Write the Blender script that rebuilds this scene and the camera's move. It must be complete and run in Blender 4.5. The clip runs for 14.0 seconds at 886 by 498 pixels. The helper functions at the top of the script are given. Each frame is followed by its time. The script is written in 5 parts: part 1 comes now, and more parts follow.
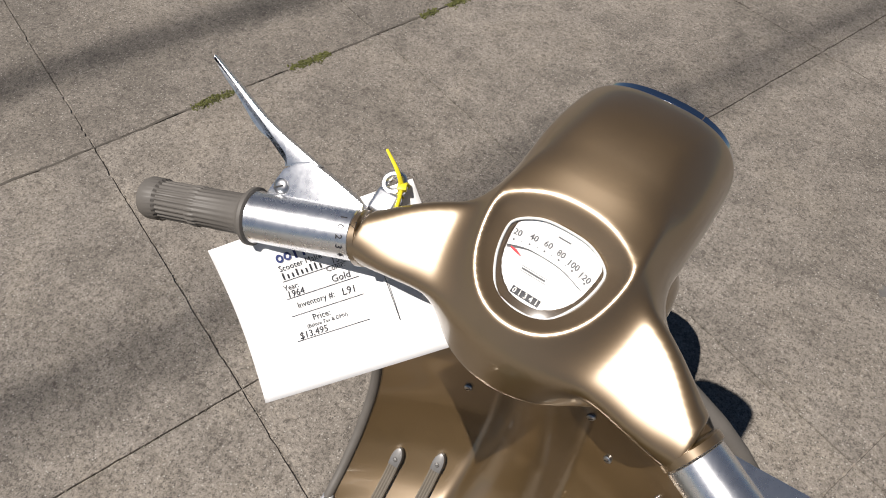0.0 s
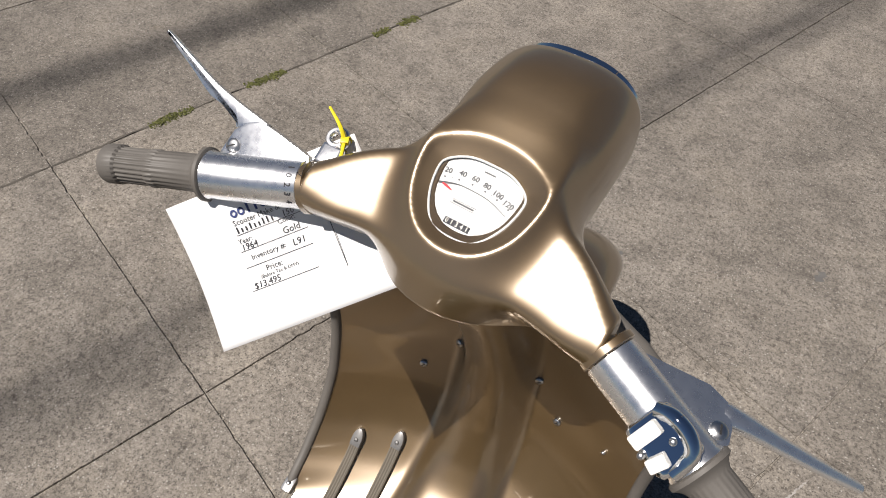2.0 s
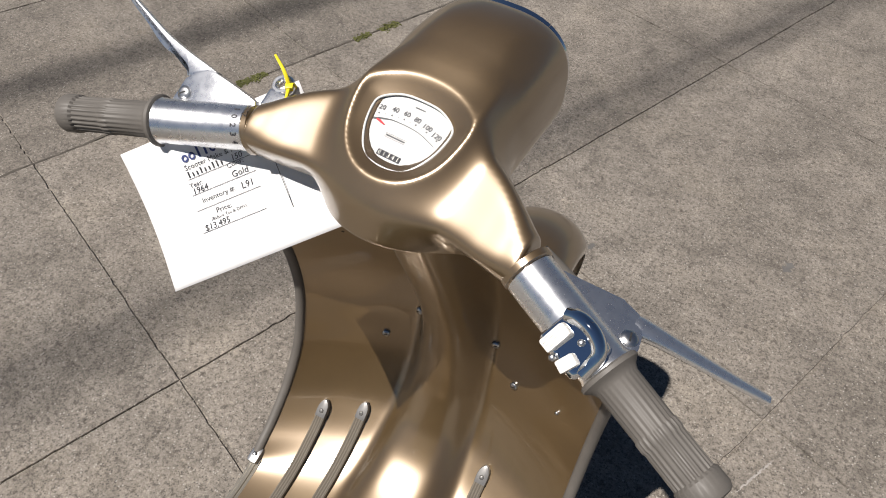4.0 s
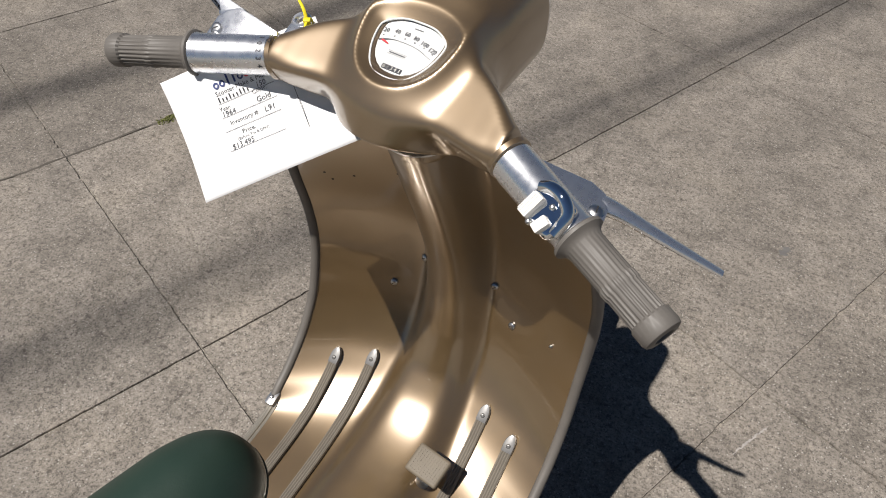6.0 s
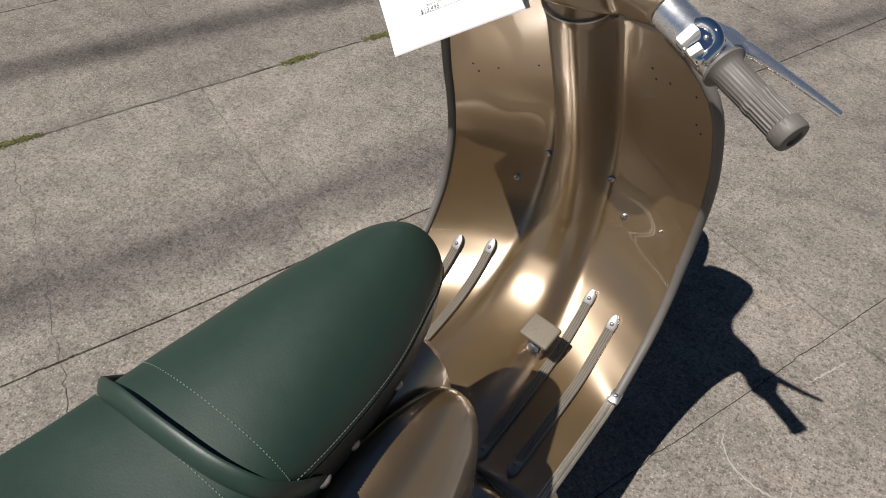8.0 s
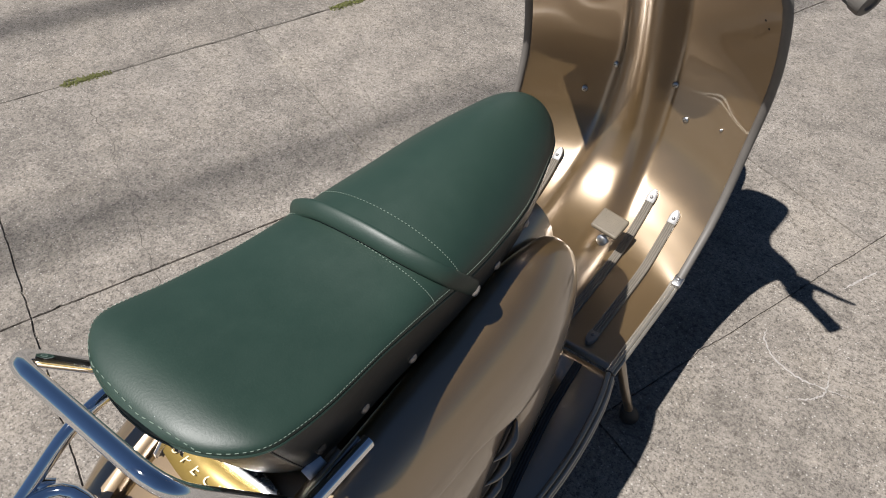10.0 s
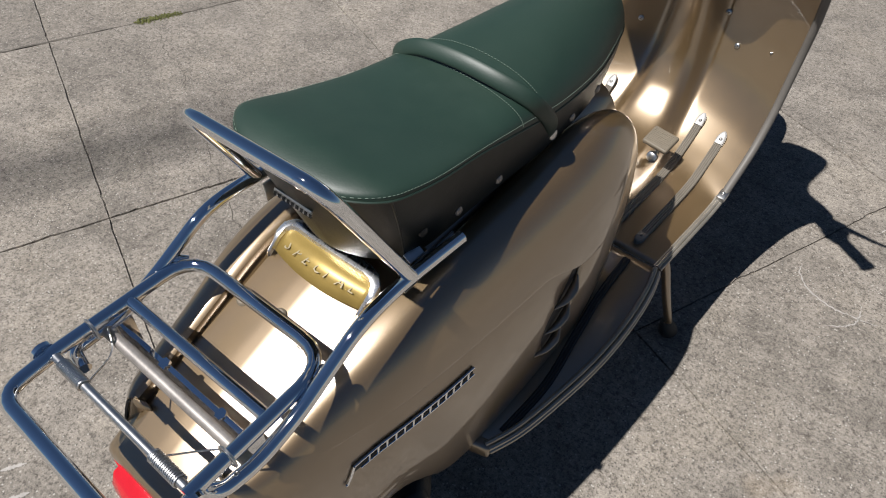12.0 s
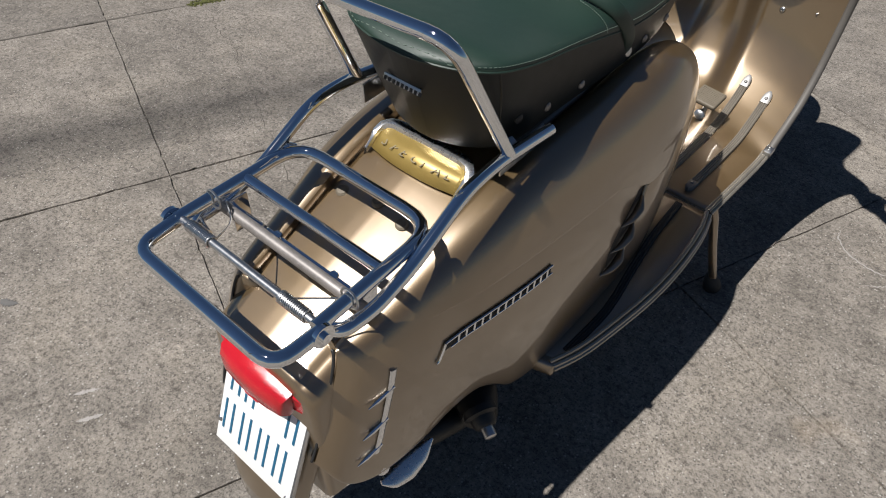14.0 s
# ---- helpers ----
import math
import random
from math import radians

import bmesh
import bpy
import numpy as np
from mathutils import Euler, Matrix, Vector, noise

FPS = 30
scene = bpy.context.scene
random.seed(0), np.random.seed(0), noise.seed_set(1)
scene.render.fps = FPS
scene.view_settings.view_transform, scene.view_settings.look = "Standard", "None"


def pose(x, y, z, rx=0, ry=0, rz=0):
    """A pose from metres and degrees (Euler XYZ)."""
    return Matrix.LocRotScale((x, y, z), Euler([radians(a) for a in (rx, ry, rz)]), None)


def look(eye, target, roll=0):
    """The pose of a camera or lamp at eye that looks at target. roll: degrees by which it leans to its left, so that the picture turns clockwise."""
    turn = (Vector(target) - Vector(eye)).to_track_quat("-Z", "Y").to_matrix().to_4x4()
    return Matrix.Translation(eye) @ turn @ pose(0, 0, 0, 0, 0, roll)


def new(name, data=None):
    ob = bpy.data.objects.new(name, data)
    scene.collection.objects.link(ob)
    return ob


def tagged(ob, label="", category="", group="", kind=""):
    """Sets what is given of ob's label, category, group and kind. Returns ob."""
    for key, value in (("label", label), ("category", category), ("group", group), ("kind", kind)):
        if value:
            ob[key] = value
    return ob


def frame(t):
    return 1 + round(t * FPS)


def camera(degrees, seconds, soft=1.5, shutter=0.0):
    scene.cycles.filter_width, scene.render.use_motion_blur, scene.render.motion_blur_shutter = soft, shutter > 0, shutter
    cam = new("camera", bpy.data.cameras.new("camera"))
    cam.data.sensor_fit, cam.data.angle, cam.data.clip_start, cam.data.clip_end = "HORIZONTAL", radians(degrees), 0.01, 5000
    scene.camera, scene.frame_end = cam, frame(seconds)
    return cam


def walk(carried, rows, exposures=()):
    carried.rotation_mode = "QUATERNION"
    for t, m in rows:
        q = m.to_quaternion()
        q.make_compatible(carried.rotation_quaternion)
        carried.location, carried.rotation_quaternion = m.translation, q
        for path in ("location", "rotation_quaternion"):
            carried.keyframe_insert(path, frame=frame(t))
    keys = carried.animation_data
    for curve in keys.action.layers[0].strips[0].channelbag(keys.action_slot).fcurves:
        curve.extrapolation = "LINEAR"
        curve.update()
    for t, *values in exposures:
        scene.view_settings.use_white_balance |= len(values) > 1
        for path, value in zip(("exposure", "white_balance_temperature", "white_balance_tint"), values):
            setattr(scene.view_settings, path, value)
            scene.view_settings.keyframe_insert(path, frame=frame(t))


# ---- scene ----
cam = camera(64.7, 14.0, 1.0)
PATH = [
    (0, (0.097, -0.001, 1.499), (-0.533, 1.058, -0.076), 2.3),
    (0.5, (0.112, -0.018, 1.501), (-0.501, 1.061, -0.068), 2.7),
    (1, (0.128, -0.039, 1.498), (-0.467, 1.07, -0.057), 3.1),
    (1.5, (0.147, -0.056, 1.497), (-0.439, 1.082, -0.039), 3.4),
    (2, (0.166, -0.071, 1.494), (-0.416, 1.096, -0.023), 3.5),
    (2.5, (0.185, -0.083, 1.486), (-0.394, 1.105, -0.015), 3.5),
    (2.7, (0.192, -0.087, 1.485), (-0.386, 1.109, -0.01), 3.6),
    (4.8, (0.294, -0.153, 1.457), (-0.313, 1.077, 0.001), 3.5),
    (5, (0.303, -0.166, 1.455), (-0.31, 1.074, 0.01), 2.9),
    (5.5, (0.324, -0.203, 1.455), (-0.306, 1.039, 0.019), 2.6),
    (6, (0.348, -0.245, 1.45), (-0.31, 0.997, 0.027), 2.3),
    (6.5, (0.374, -0.305, 1.442), (-0.324, 0.927, 0.029), 1.8),
    (7, (0.391, -0.372, 1.434), (-0.352, 0.839, 0.026), 1.6),
    (7.5, (0.387, -0.44, 1.427), (-0.397, 0.735, 0.011), 1.5),
    (8, (0.387, -0.529, 1.416), (-0.412, 0.624, -0.009), 1.7),
    (8.2, (0.391, -0.572, 1.414), (-0.411, 0.578, -0.013), 1.7),
    (10.3, (0.384, -0.821, 1.399), (-0.389, 0.285, -0.076), 1.6),
    (10.5, (0.391, -0.841, 1.393), (-0.384, 0.262, -0.085), 1.7),
    (11, (0.41, -0.897, 1.37), (-0.381, 0.192, -0.11), 2.1),
    (11.5, (0.44, -0.96, 1.35), (-0.369, 0.122, -0.125), 2.6),
    (12, (0.463, -1.025, 1.328), (-0.367, 0.06, -0.133), 2.7),
    (12.5, (0.473, -1.088, 1.309), (-0.376, 0.002, -0.138), 2.8),
    (13, (0.48, -1.141, 1.29), (-0.383, -0.047, -0.145), 2.7),
    (13.5, (0.486, -1.182, 1.271), (-0.386, -0.079, -0.151), 2.9),
    (14, (0.492, -1.216, 1.25), (-0.391, -0.111, -0.164), 2.9),
]
walk(cam, [(t, look(eye, target, roll)) for t, eye, target, roll in PATH],
     [(0, 0.27, 6750, 12), (2.5, 0.32, 6750, 12), (6, 0.33, 6650, 11), (7, 0.39, 6650, 11), (8, 0.4, 6600, 11), (10.3, 0.77, 6400, 11), (11, 0.72, 6400, 10), (12, 0.56, 6400, 10),
      (13.5, 0.4, 6400, 10), (14, 0.38, 6400, 10)])

# ---- light ----
scene.view_settings.exposure = 0.0
SUN_TO = Vector((0.24, 0.46, -0.965)).normalized()
sun = new("sun", bpy.data.lights.new("sun", "SUN"))
sun.data.energy, sun.data.angle, sun.data.color = 5.0, radians(0.53), (1.0, 0.965, 0.92)
sun.matrix_world = look((0, 0, 12), Vector((0, 0, 12)) + SUN_TO)
world = bpy.data.worlds.new("sky")
scene.world = world
world.use_nodes = True
sky = world.node_tree.nodes.new("ShaderNodeTexSky")
sky.sky_type, sky.sun_disc = "NISHITA", False
sky.ozone_density, sky.dust_density = 5.0, 0.0
sky.sun_elevation, sky.sun_rotation = math.asin(-SUN_TO.z), math.atan2(-SUN_TO.x, -SUN_TO.y)
world.node_tree.links.new(sky.outputs["Color"], world.node_tree.nodes["Background"].inputs["Color"])
world.node_tree.nodes["Background"].inputs["Strength"].default_value = 0.027


# ---- materials ----
def material(name, color, rough=0.5, metal=0.0, **more):
    m = bpy.data.materials.new(name)
    m.use_nodes = True
    b = m.node_tree.nodes["Principled BSDF"]
    b.inputs["Base Color"].default_value = (*color, 1)
    b.inputs["Roughness"].default_value = rough
    b.inputs["Metallic"].default_value = metal
    for k, v in more.items():
        b.inputs[k.replace("_", " ")].default_value = v
    return m


def node(m, kind, **inputs):
    n = m.node_tree.nodes.new(kind)
    for k, v in inputs.items():
        n.inputs[k.replace("_", " ")].default_value = v
    return n


def wire(m, a, b):
    m.node_tree.links.new(a, b)


def coords(m):
    """Places in metres from the thing's own origin."""
    n = m.node_tree.nodes.new("ShaderNodeTexCoord")
    return n.outputs["Object"]


def noise_of(m, scale, detail=4.0, rough=0.6, where=None):
    n = node(m, "ShaderNodeTexNoise", Scale=scale, Detail=detail, Roughness=rough)
    wire(m, where if where is not None else coords(m), n.inputs["Vector"])
    return n.outputs["Fac"]


def ramp(m, fac, stops):
    r = m.node_tree.nodes.new("ShaderNodeValToRGB")
    while len(r.color_ramp.elements) < len(stops):
        r.color_ramp.elements.new(0.5)
    for e, (p, c) in zip(r.color_ramp.elements, stops):
        e.position, e.color = p, (*c, 1) if not isinstance(c, float) else (c, c, c, 1)
    wire(m, fac, r.inputs["Fac"])
    return r.outputs["Color"]


def mix(m, fac, a, b, blend="MIX"):
    n = m.node_tree.nodes.new("ShaderNodeMix")
    n.data_type, n.blend_type = "RGBA", blend
    for s, v in ((n.inputs[0], fac), (n.inputs[6], a), (n.inputs[7], b)):
        if hasattr(v, "is_linked"):
            wire(m, v, s)
        else:
            s.default_value = v if not isinstance(v, tuple) else (*v, 1)
    return n.outputs[2]


def bump(m, height, strength, distance):
    n = node(m, "ShaderNodeBump", Strength=strength, Distance=distance)
    wire(m, height, n.inputs["Height"])
    wire(m, n.outputs["Normal"], m.node_tree.nodes["Principled BSDF"].inputs["Normal"])


def bsdf(m, slot):
    return m.node_tree.nodes["Principled BSDF"].inputs[slot]


def worn(name, color, rough, metal=0.0, fine=400.0, coarse=12.0, spread=0.12, relief=0.0, **more):
    """A material with grain and broad, faint variation of tone and gloss."""
    m = material(name, color, rough, metal, **more)
    big, small = noise_of(m, coarse, 5.0), noise_of(m, fine, 3.0)
    lo, hi = [tuple(c * k for c in color) for k in (1 - spread, 1 + spread)]
    tone = ramp(m, big, [(0.3, lo), (0.7, hi)])
    wire(m, mix(m, 0.25, tone, ramp(m, small, [(0.35, lo), (0.65, hi)])), bsdf(m, "Base Color"))
    low, high = (rough * 0.6, rough * 1.5) if rough < 0.1 else (rough - 0.06, rough + 0.08)
    r = node(m, "ShaderNodeMapRange", To_Min=low, To_Max=high)
    wire(m, noise_of(m, coarse * 4, 4.0), r.inputs["Value"])
    wire(m, r.outputs["Result"], bsdf(m, "Roughness"))
    if relief:
        bump(m, small, 0.5, relief)
    return m


GOLD = worn("gold_metallic_paint", (0.18, 0.112, 0.0415), 0.42, 0.72, 900.0, 6.0, 0.05, Coat_Weight=1.0, Coat_Roughness=0.015, Coat_IOR=1.5)


def flakes(m):
    """A broad pale gloss of metal flakes under the lacquer."""
    g = node(m, "ShaderNodeBsdfGlossy", Color=(0.84, 0.82, 0.79, 1), Roughness=0.3)
    x = node(m, "ShaderNodeMixShader", Fac=0.17)
    wire(m, m.node_tree.nodes["Principled BSDF"].outputs[0], x.inputs[1])
    wire(m, g.outputs[0], x.inputs[2])
    wire(m, x.outputs[0], m.node_tree.nodes["Material Output"].inputs["Surface"])


flakes(GOLD)
CHROME = worn("chrome", (0.78, 0.8, 0.83), 0.03, 1.0, 300.0, 20.0, 0.03)
ALLOY = worn("polished_alloy", (0.8, 0.81, 0.83), 0.27, 0.95, 700.0, 30.0, 0.06, 0.00003)
STEEL = worn("zinc_steel", (0.55, 0.55, 0.55), 0.3, 1.0, 500.0, 40.0, 0.12)
STRIP = worn("weathered_alloy_strip", (0.36, 0.33, 0.28), 0.42, 0.7, 500.0, 25.0, 0.15)
RUNNER = worn("ribbed_grey_rubber", (0.155, 0.137, 0.112), 0.45, 0.0, 500.0, 25.0, 0.12)
DULL = worn("tarnished_alloy", (0.27, 0.25, 0.235), 0.45, 0.6, 350.0, 60.0, 0.22, 0.0001)
CAP = worn("dull_cast_alloy", (0.2, 0.196, 0.192), 0.42, 0.5, 500.0, 40.0, 0.12, 0.00005)
GRIP = worn("grey_rubber", (0.115, 0.105, 0.094), 0.55, 0.0, 600.0, 30.0, 0.12, 0.00008)
BLACK = worn("black_rubber", (0.018, 0.018, 0.018), 0.6, 0.0, 500.0, 30.0, 0.2, 0.0001)
DARK = worn("dark_cast_metal", (0.05, 0.048, 0.045), 0.5, 0.6, 300.0, 20.0, 0.25, 0.0002)
GREEN = worn("green_vinyl", (0.0135, 0.031, 0.0222), 0.48, 0.0, 420.0, 9.0, 0.1, 0.00025)
VINYL = worn("black_vinyl", (0.008, 0.0098, 0.0088), 0.42, 0.0, 420.0, 12.0, 0.15, 0.00025, Specular_IOR_Level=0.3)
THREAD = material("pale_thread", (0.12, 0.16, 0.13), 0.8)
WHITE = worn("white_plastic", (0.75, 0.73, 0.68), 0.35, 0.0, 300.0, 20.0, 0.04)
DIAL = worn("pale_dial", (0.62, 0.63, 0.62), 0.4, 0.0, 200.0, 30.0, 0.03)
INK = material("black_ink", (0.02, 0.02, 0.025), 0.6)
DIALINK = material("grey_dial_ink", (0.1, 0.1, 0.105), 0.6)
REDINK = material("red_ink", (0.6, 0.03, 0.04), 0.6)
BLUEINK = material("navy_ink", (0.035, 0.05, 0.16), 0.6)
PAPER = worn("white_paper", (0.8, 0.8, 0.8), 0.8, 0.0, 500.0, 20.0, 0.02)
YELLOW = worn("yellow_nylon", (0.72, 0.6, 0.02), 0.4)
RED = worn("red_lens", (0.5, 0.012, 0.02), 0.14, 0.0, 900.0, 60.0, 0.1, 0.0004, Transmission_Weight=0.2, Coat_Weight=0.5)
BRASS = worn("brass_enamel", (0.3, 0.21, 0.06), 0.4, 0.4, 500.0, 30.0, 0.12)
ENAMEL = worn("white_enamel", (0.78, 0.78, 0.76), 0.3, 0.0, 300.0, 20.0, 0.04)
PLATEINK = material("blue_plate_ink", (0.01, 0.1, 0.19), 0.4)
MOSS = worn("moss", (0.1, 0.105, 0.03), 0.9, 0.0, 300.0, 20.0, 0.4)
PANE = material("thin_glass", (1, 1, 1), 0.03)
clear = node(PANE, "ShaderNodeBsdfTransparent")
sheen = node(PANE, "ShaderNodeBsdfGlossy", Roughness=0.03)
join = node(PANE, "ShaderNodeMixShader", Fac=0.05)
wire(PANE, clear.outputs[0], join.inputs[1])
wire(PANE, sheen.outputs[0], join.inputs[2])
wire(PANE, join.outputs[0], PANE.node_tree.nodes["Material Output"].inputs["Surface"])
GLASS = material("clear_glass", (1, 1, 1), 0.02, 0.0, Transmission_Weight=1.0, IOR=1.3)


def concrete(name="weathered_concrete", k=0.86):
    m = material(name, (0.23, 0.21, 0.19), 0.85)
    geo = m.node_tree.nodes.new("ShaderNodeNewGeometry").outputs["Position"]
    big = noise_of(m, 1.1, 6.0, 0.62, geo)
    mid = noise_of(m, 9.0, 6.0, 0.7, geo)
    fine = noise_of(m, 160.0, 4.0, 0.75, geo)
    tone = ramp(m, big, [(p, tuple(c * k for c in q)) for p, q in ((0.3, (0.215, 0.199, 0.181)), (0.5, (0.267, 0.247, 0.226)), (0.7, (0.307, 0.286, 0.263)))])
    tone = mix(m, 0.5, tone, ramp(m, mid, [(0.3, (0.62, 0.59, 0.54)), (0.62, (1.08, 1.05, 1.0))]), "MULTIPLY")
    tone = mix(m, 0.75, tone, ramp(m, fine, [(0.32, (0.4, 0.39, 0.38)), (0.6, (1.15, 1.13, 1.11))]), "MULTIPLY")
    # worn patches where the sand shows, and pits between the grains
    patch = noise_of(m, 3.2, 5.0, 0.75, geo)
    tone = mix(m, 0.7, tone, ramp(m, patch, [(0.38, (0.7, 0.69, 0.68)), (0.5, (1.0, 0.99, 0.98)), (0.62, (1.15, 1.13, 1.09))]), "MULTIPLY")
    blot = noise_of(m, 15.0, 6.0, 0.85, geo)
    tone = mix(m, 0.5, tone, ramp(m, blot, [(0.42, (0.66, 0.65, 0.63)), (0.53, (1.05, 1.05, 1.04))]), "MULTIPLY")
    grain = noise_of(m, 75.0, 4.0, 0.85, geo)
    tone = mix(m, 0.85, tone, ramp(m, grain, [(0.4, (0.42, 0.405, 0.39)), (0.475, (1.03, 1.03, 1.03)), (0.56, (1.02, 1.02, 1.02)), (0.63, (1.35, 1.33, 1.3))]), "MULTIPLY")
    # shallow pits worn between the stones
    pits = noise_of(m, 34.0, 5.0, 0.8, geo)
    tone = mix(m, 0.7, tone, ramp(m, pits, [(0.36, (0.5, 0.48, 0.46)), (0.45, (1.0, 1.0, 1.0)), (0.6, (1.04, 1.04, 1.03))]), "MULTIPLY")
    # dark grit and pale stones in the worn surface
    vor = node(m, "ShaderNodeTexVoronoi", Scale=170.0)
    wire(m, geo, vor.inputs["Vector"])
    pick = node(m, "ShaderNodeSeparateColor")
    wire(m, vor.outputs["Color"], pick.inputs["Color"])
    near = ramp(m, vor.outputs["Distance"], [(0.2, 1.0), (0.42, 0.0)])
    dark = mix(m, 1.0, near, ramp(m, pick.outputs[0], [(0.66, 0.0), (0.7, 1.0)]), "MULTIPLY")
    pale = mix(m, 1.0, near, ramp(m, pick.outputs[1], [(0.87, 0.0), (0.91, 1.0)]), "MULTIPLY")
    tone = mix(m, dark, tone, (0.08, 0.072, 0.064))
    tone = mix(m, pale, tone, (0.36, 0.338, 0.308))
    # rusty blotches
    spots = ramp(m, noise_of(m, 2.3, 3.0, 0.5, geo), [(0.7, 0.0), (0.78, 0.35)])
    tone = mix(m, spots, tone, (0.21, 0.145, 0.08))
    rnd = m.node_tree.nodes.new("ShaderNodeObjectInfo").outputs["Random"]
    tone = mix(m, 0.5, tone, ramp(m, rnd, [(0.0, (0.88, 0.88, 0.88)), (1.0, (1.1, 1.09, 1.07))]), "MULTIPLY")
    wire(m, tone, bsdf(m, "Base Color"))
    bump(m, mix(m, 0.5, fine, grain), 0.75, 0.004)
    return m


CONCRETE = concrete()
# the same concrete in a darker tone, for the rows beyond the mossy joint
DARK_CONCRETE = concrete("darker_concrete", 0.71)


# ---- mesh tools ----
def mesh(name, bm, mat, smooth=True):
    bmesh.ops.recalc_face_normals(bm, faces=bm.faces)
    me = bpy.data.meshes.new(name)
    bm.to_mesh(me)
    bm.free()
    me.materials.append(mat)
    if smooth:
        me.polygons.foreach_set("use_smooth", [True] * len(me.polygons))
        me.set_sharp_from_angle(angle=radians(38))
    return me


def part(name, bm, mat, parent=None, label="", solid=0.0, offset=-1.0):
    ob = new(name, mesh(name, bm, mat))
    ob.parent = parent
    if solid:
        s = ob.modifiers.new("thickness", "SOLIDIFY")
        s.thickness, s.offset = solid, offset
    return tagged(ob, label)


def thing(name, label, category, group="", kind="", m=None):
    ob = new(name)
    ob.empty_display_size = 0.05
    if m is not None:
        ob.matrix_world = m
    return tagged(ob, label, category, group, kind)


def spline(pts, n, closed=False):
    """n points on a smooth curve through pts."""
    p = [np.array(q, float) for q in pts]
    k = len(p)
    out = []
    for t in np.linspace(0, k if closed else k - 1, n, endpoint=not closed):
        i = min(int(t), k - 1 if closed else k - 2)
        f = t - i
        if closed:
            a, b, c, d = (p[(i + j) % k] for j in (-1, 0, 1, 2))
        else:
            b, c = p[i], p[i + 1]
            a = p[i - 1] if i else 2 * b - c
            d = p[i + 2] if i + 2 < k else 2 * c - b
        out.append(0.5 * (2 * b + (c - a) * f + (2 * a - 5 * b + 4 * c - d) * f * f + (3 * b - a - 3 * c + d) * f ** 3))
    return out


def loft(bm, rings, closed=True, caps=True):
    vs = [[bm.verts.new(p) for p in r] for r in rings]
    n = len(vs[0])
    for a, b in zip(vs, vs[1:]):
        for i in range(n if closed else n - 1):
            j = (i + 1) % n
            bm.faces.new((a[i], a[j], b[j], b[i]))
    if closed and caps:
        bm.faces.new(vs[0][::-1])
        bm.faces.new(vs[-1])
    return vs


def tube(bm, pts, r, n=12, smooth=0, closed=False, flat=1.0, up=(0, 0, 1)):
    """A round bar along pts; r one radius or one a point; flat: height over width."""
    if smooth:
        k = len(pts)
        if not isinstance(r, (int, float)):
            r = np.interp(np.linspace(0, k - 1, smooth), range(k), r)
        pts = spline(pts, smooth, closed)
    pts = [Vector(p) for p in pts]
    k = len(pts)
    rad = [r] * k if isinstance(r, (int, float)) else list(r)
    rings, side = [], None
    for i, p in enumerate(pts):
        a = pts[(i - 1) % k] if closed or i else p
        b = pts[(i + 1) % k] if closed or i < k - 1 else p
        d = (b - a).normalized()
        if side is None:
            side = d.cross(Vector(up))
            if side.length < 1e-3:
                side = d.cross(Vector((1, 0, 0)))
        side = (side - d * side.dot(d)).normalized()
        u = side.cross(d)
        rings.append([p + (side * math.cos(w) + u * math.sin(w) * flat) * rad[i] for w in (2 * math.pi * j / n for j in range(n))])
    if closed:
        rings.append(rings[0])
        vs = loft(bm, rings, True, False)
        bmesh.ops.remove_doubles(bm, verts=bm.verts, dist=1e-6)
        return vs
    return loft(bm, rings)


def lathe(bm, profile, m=Matrix(), n=24, flute=0, depth=0.0, span=(0, 0)):
    """profile of (height, radius) turned about z; flutes are cut between the heights of span."""
    rings = []
    for h, r in profile:
        ring = []
        for j in range(n):
            w = 2 * math.pi * j / n
            q = r - (depth if flute and span[0] < h < span[1] and (j % 4) in (0, 1) else 0)
            ring.append(m @ Vector((q * math.cos(w), q * math.sin(w), h)))
        rings.append(ring)
    return loft(bm, rings)


def along(p, q, up=(0, 0, 1)):
    """A frame at p whose z axis looks to q."""
    z = (Vector(q) - Vector(p)).normalized()
    x = Vector(up).cross(z)
    x = (x if x.length > 1e-4 else Vector((1, 0, 0))).normalized()
    y = z.cross(x)
    return Matrix.Translation(p) @ Matrix((x, y, z)).transposed().to_4x4()


def box(bm, size, m=Matrix(), bevel=0.0, segments=2):
    b = bmesh.new()
    bmesh.ops.create_cube(b, size=1.0, matrix=Matrix.Diagonal((*size, 1)))
    if bevel:
        bmesh.ops.bevel(b, geom=b.edges[:], offset=bevel, segments=segments, affect="EDGES", profile=0.6)
    join(bm, b, m)


def join(bm, b, m=Matrix()):
    at = {v: bm.verts.new(m @ v.co) for v in b.verts}
    for f in b.faces:
        bm.faces.new([at[v] for v in f.verts])
    b.free()


def slab(bm, outline, low, high, m=Matrix(), bevel=0.0):
    """An outline of (x, y) raised from low to high, its edges rounded."""
    b = bmesh.new()
    f = b.faces.new([b.verts.new((x, y, low)) for x, y in outline])
    r = bmesh.ops.extrude_face_region(b, geom=[f])
    bmesh.ops.translate(b, vec=(0, 0, high - low), verts=[v for v in r["geom"] if isinstance(v, bmesh.types.BMVert)])
    if bevel:
        es = [e for e in b.edges if abs(e.verts[0].co.z - e.verts[1].co.z) < 1e-6]
        bmesh.ops.bevel(b, geom=es, offset=bevel, segments=2, affect="EDGES", profile=0.6)
    join(bm, b, m)


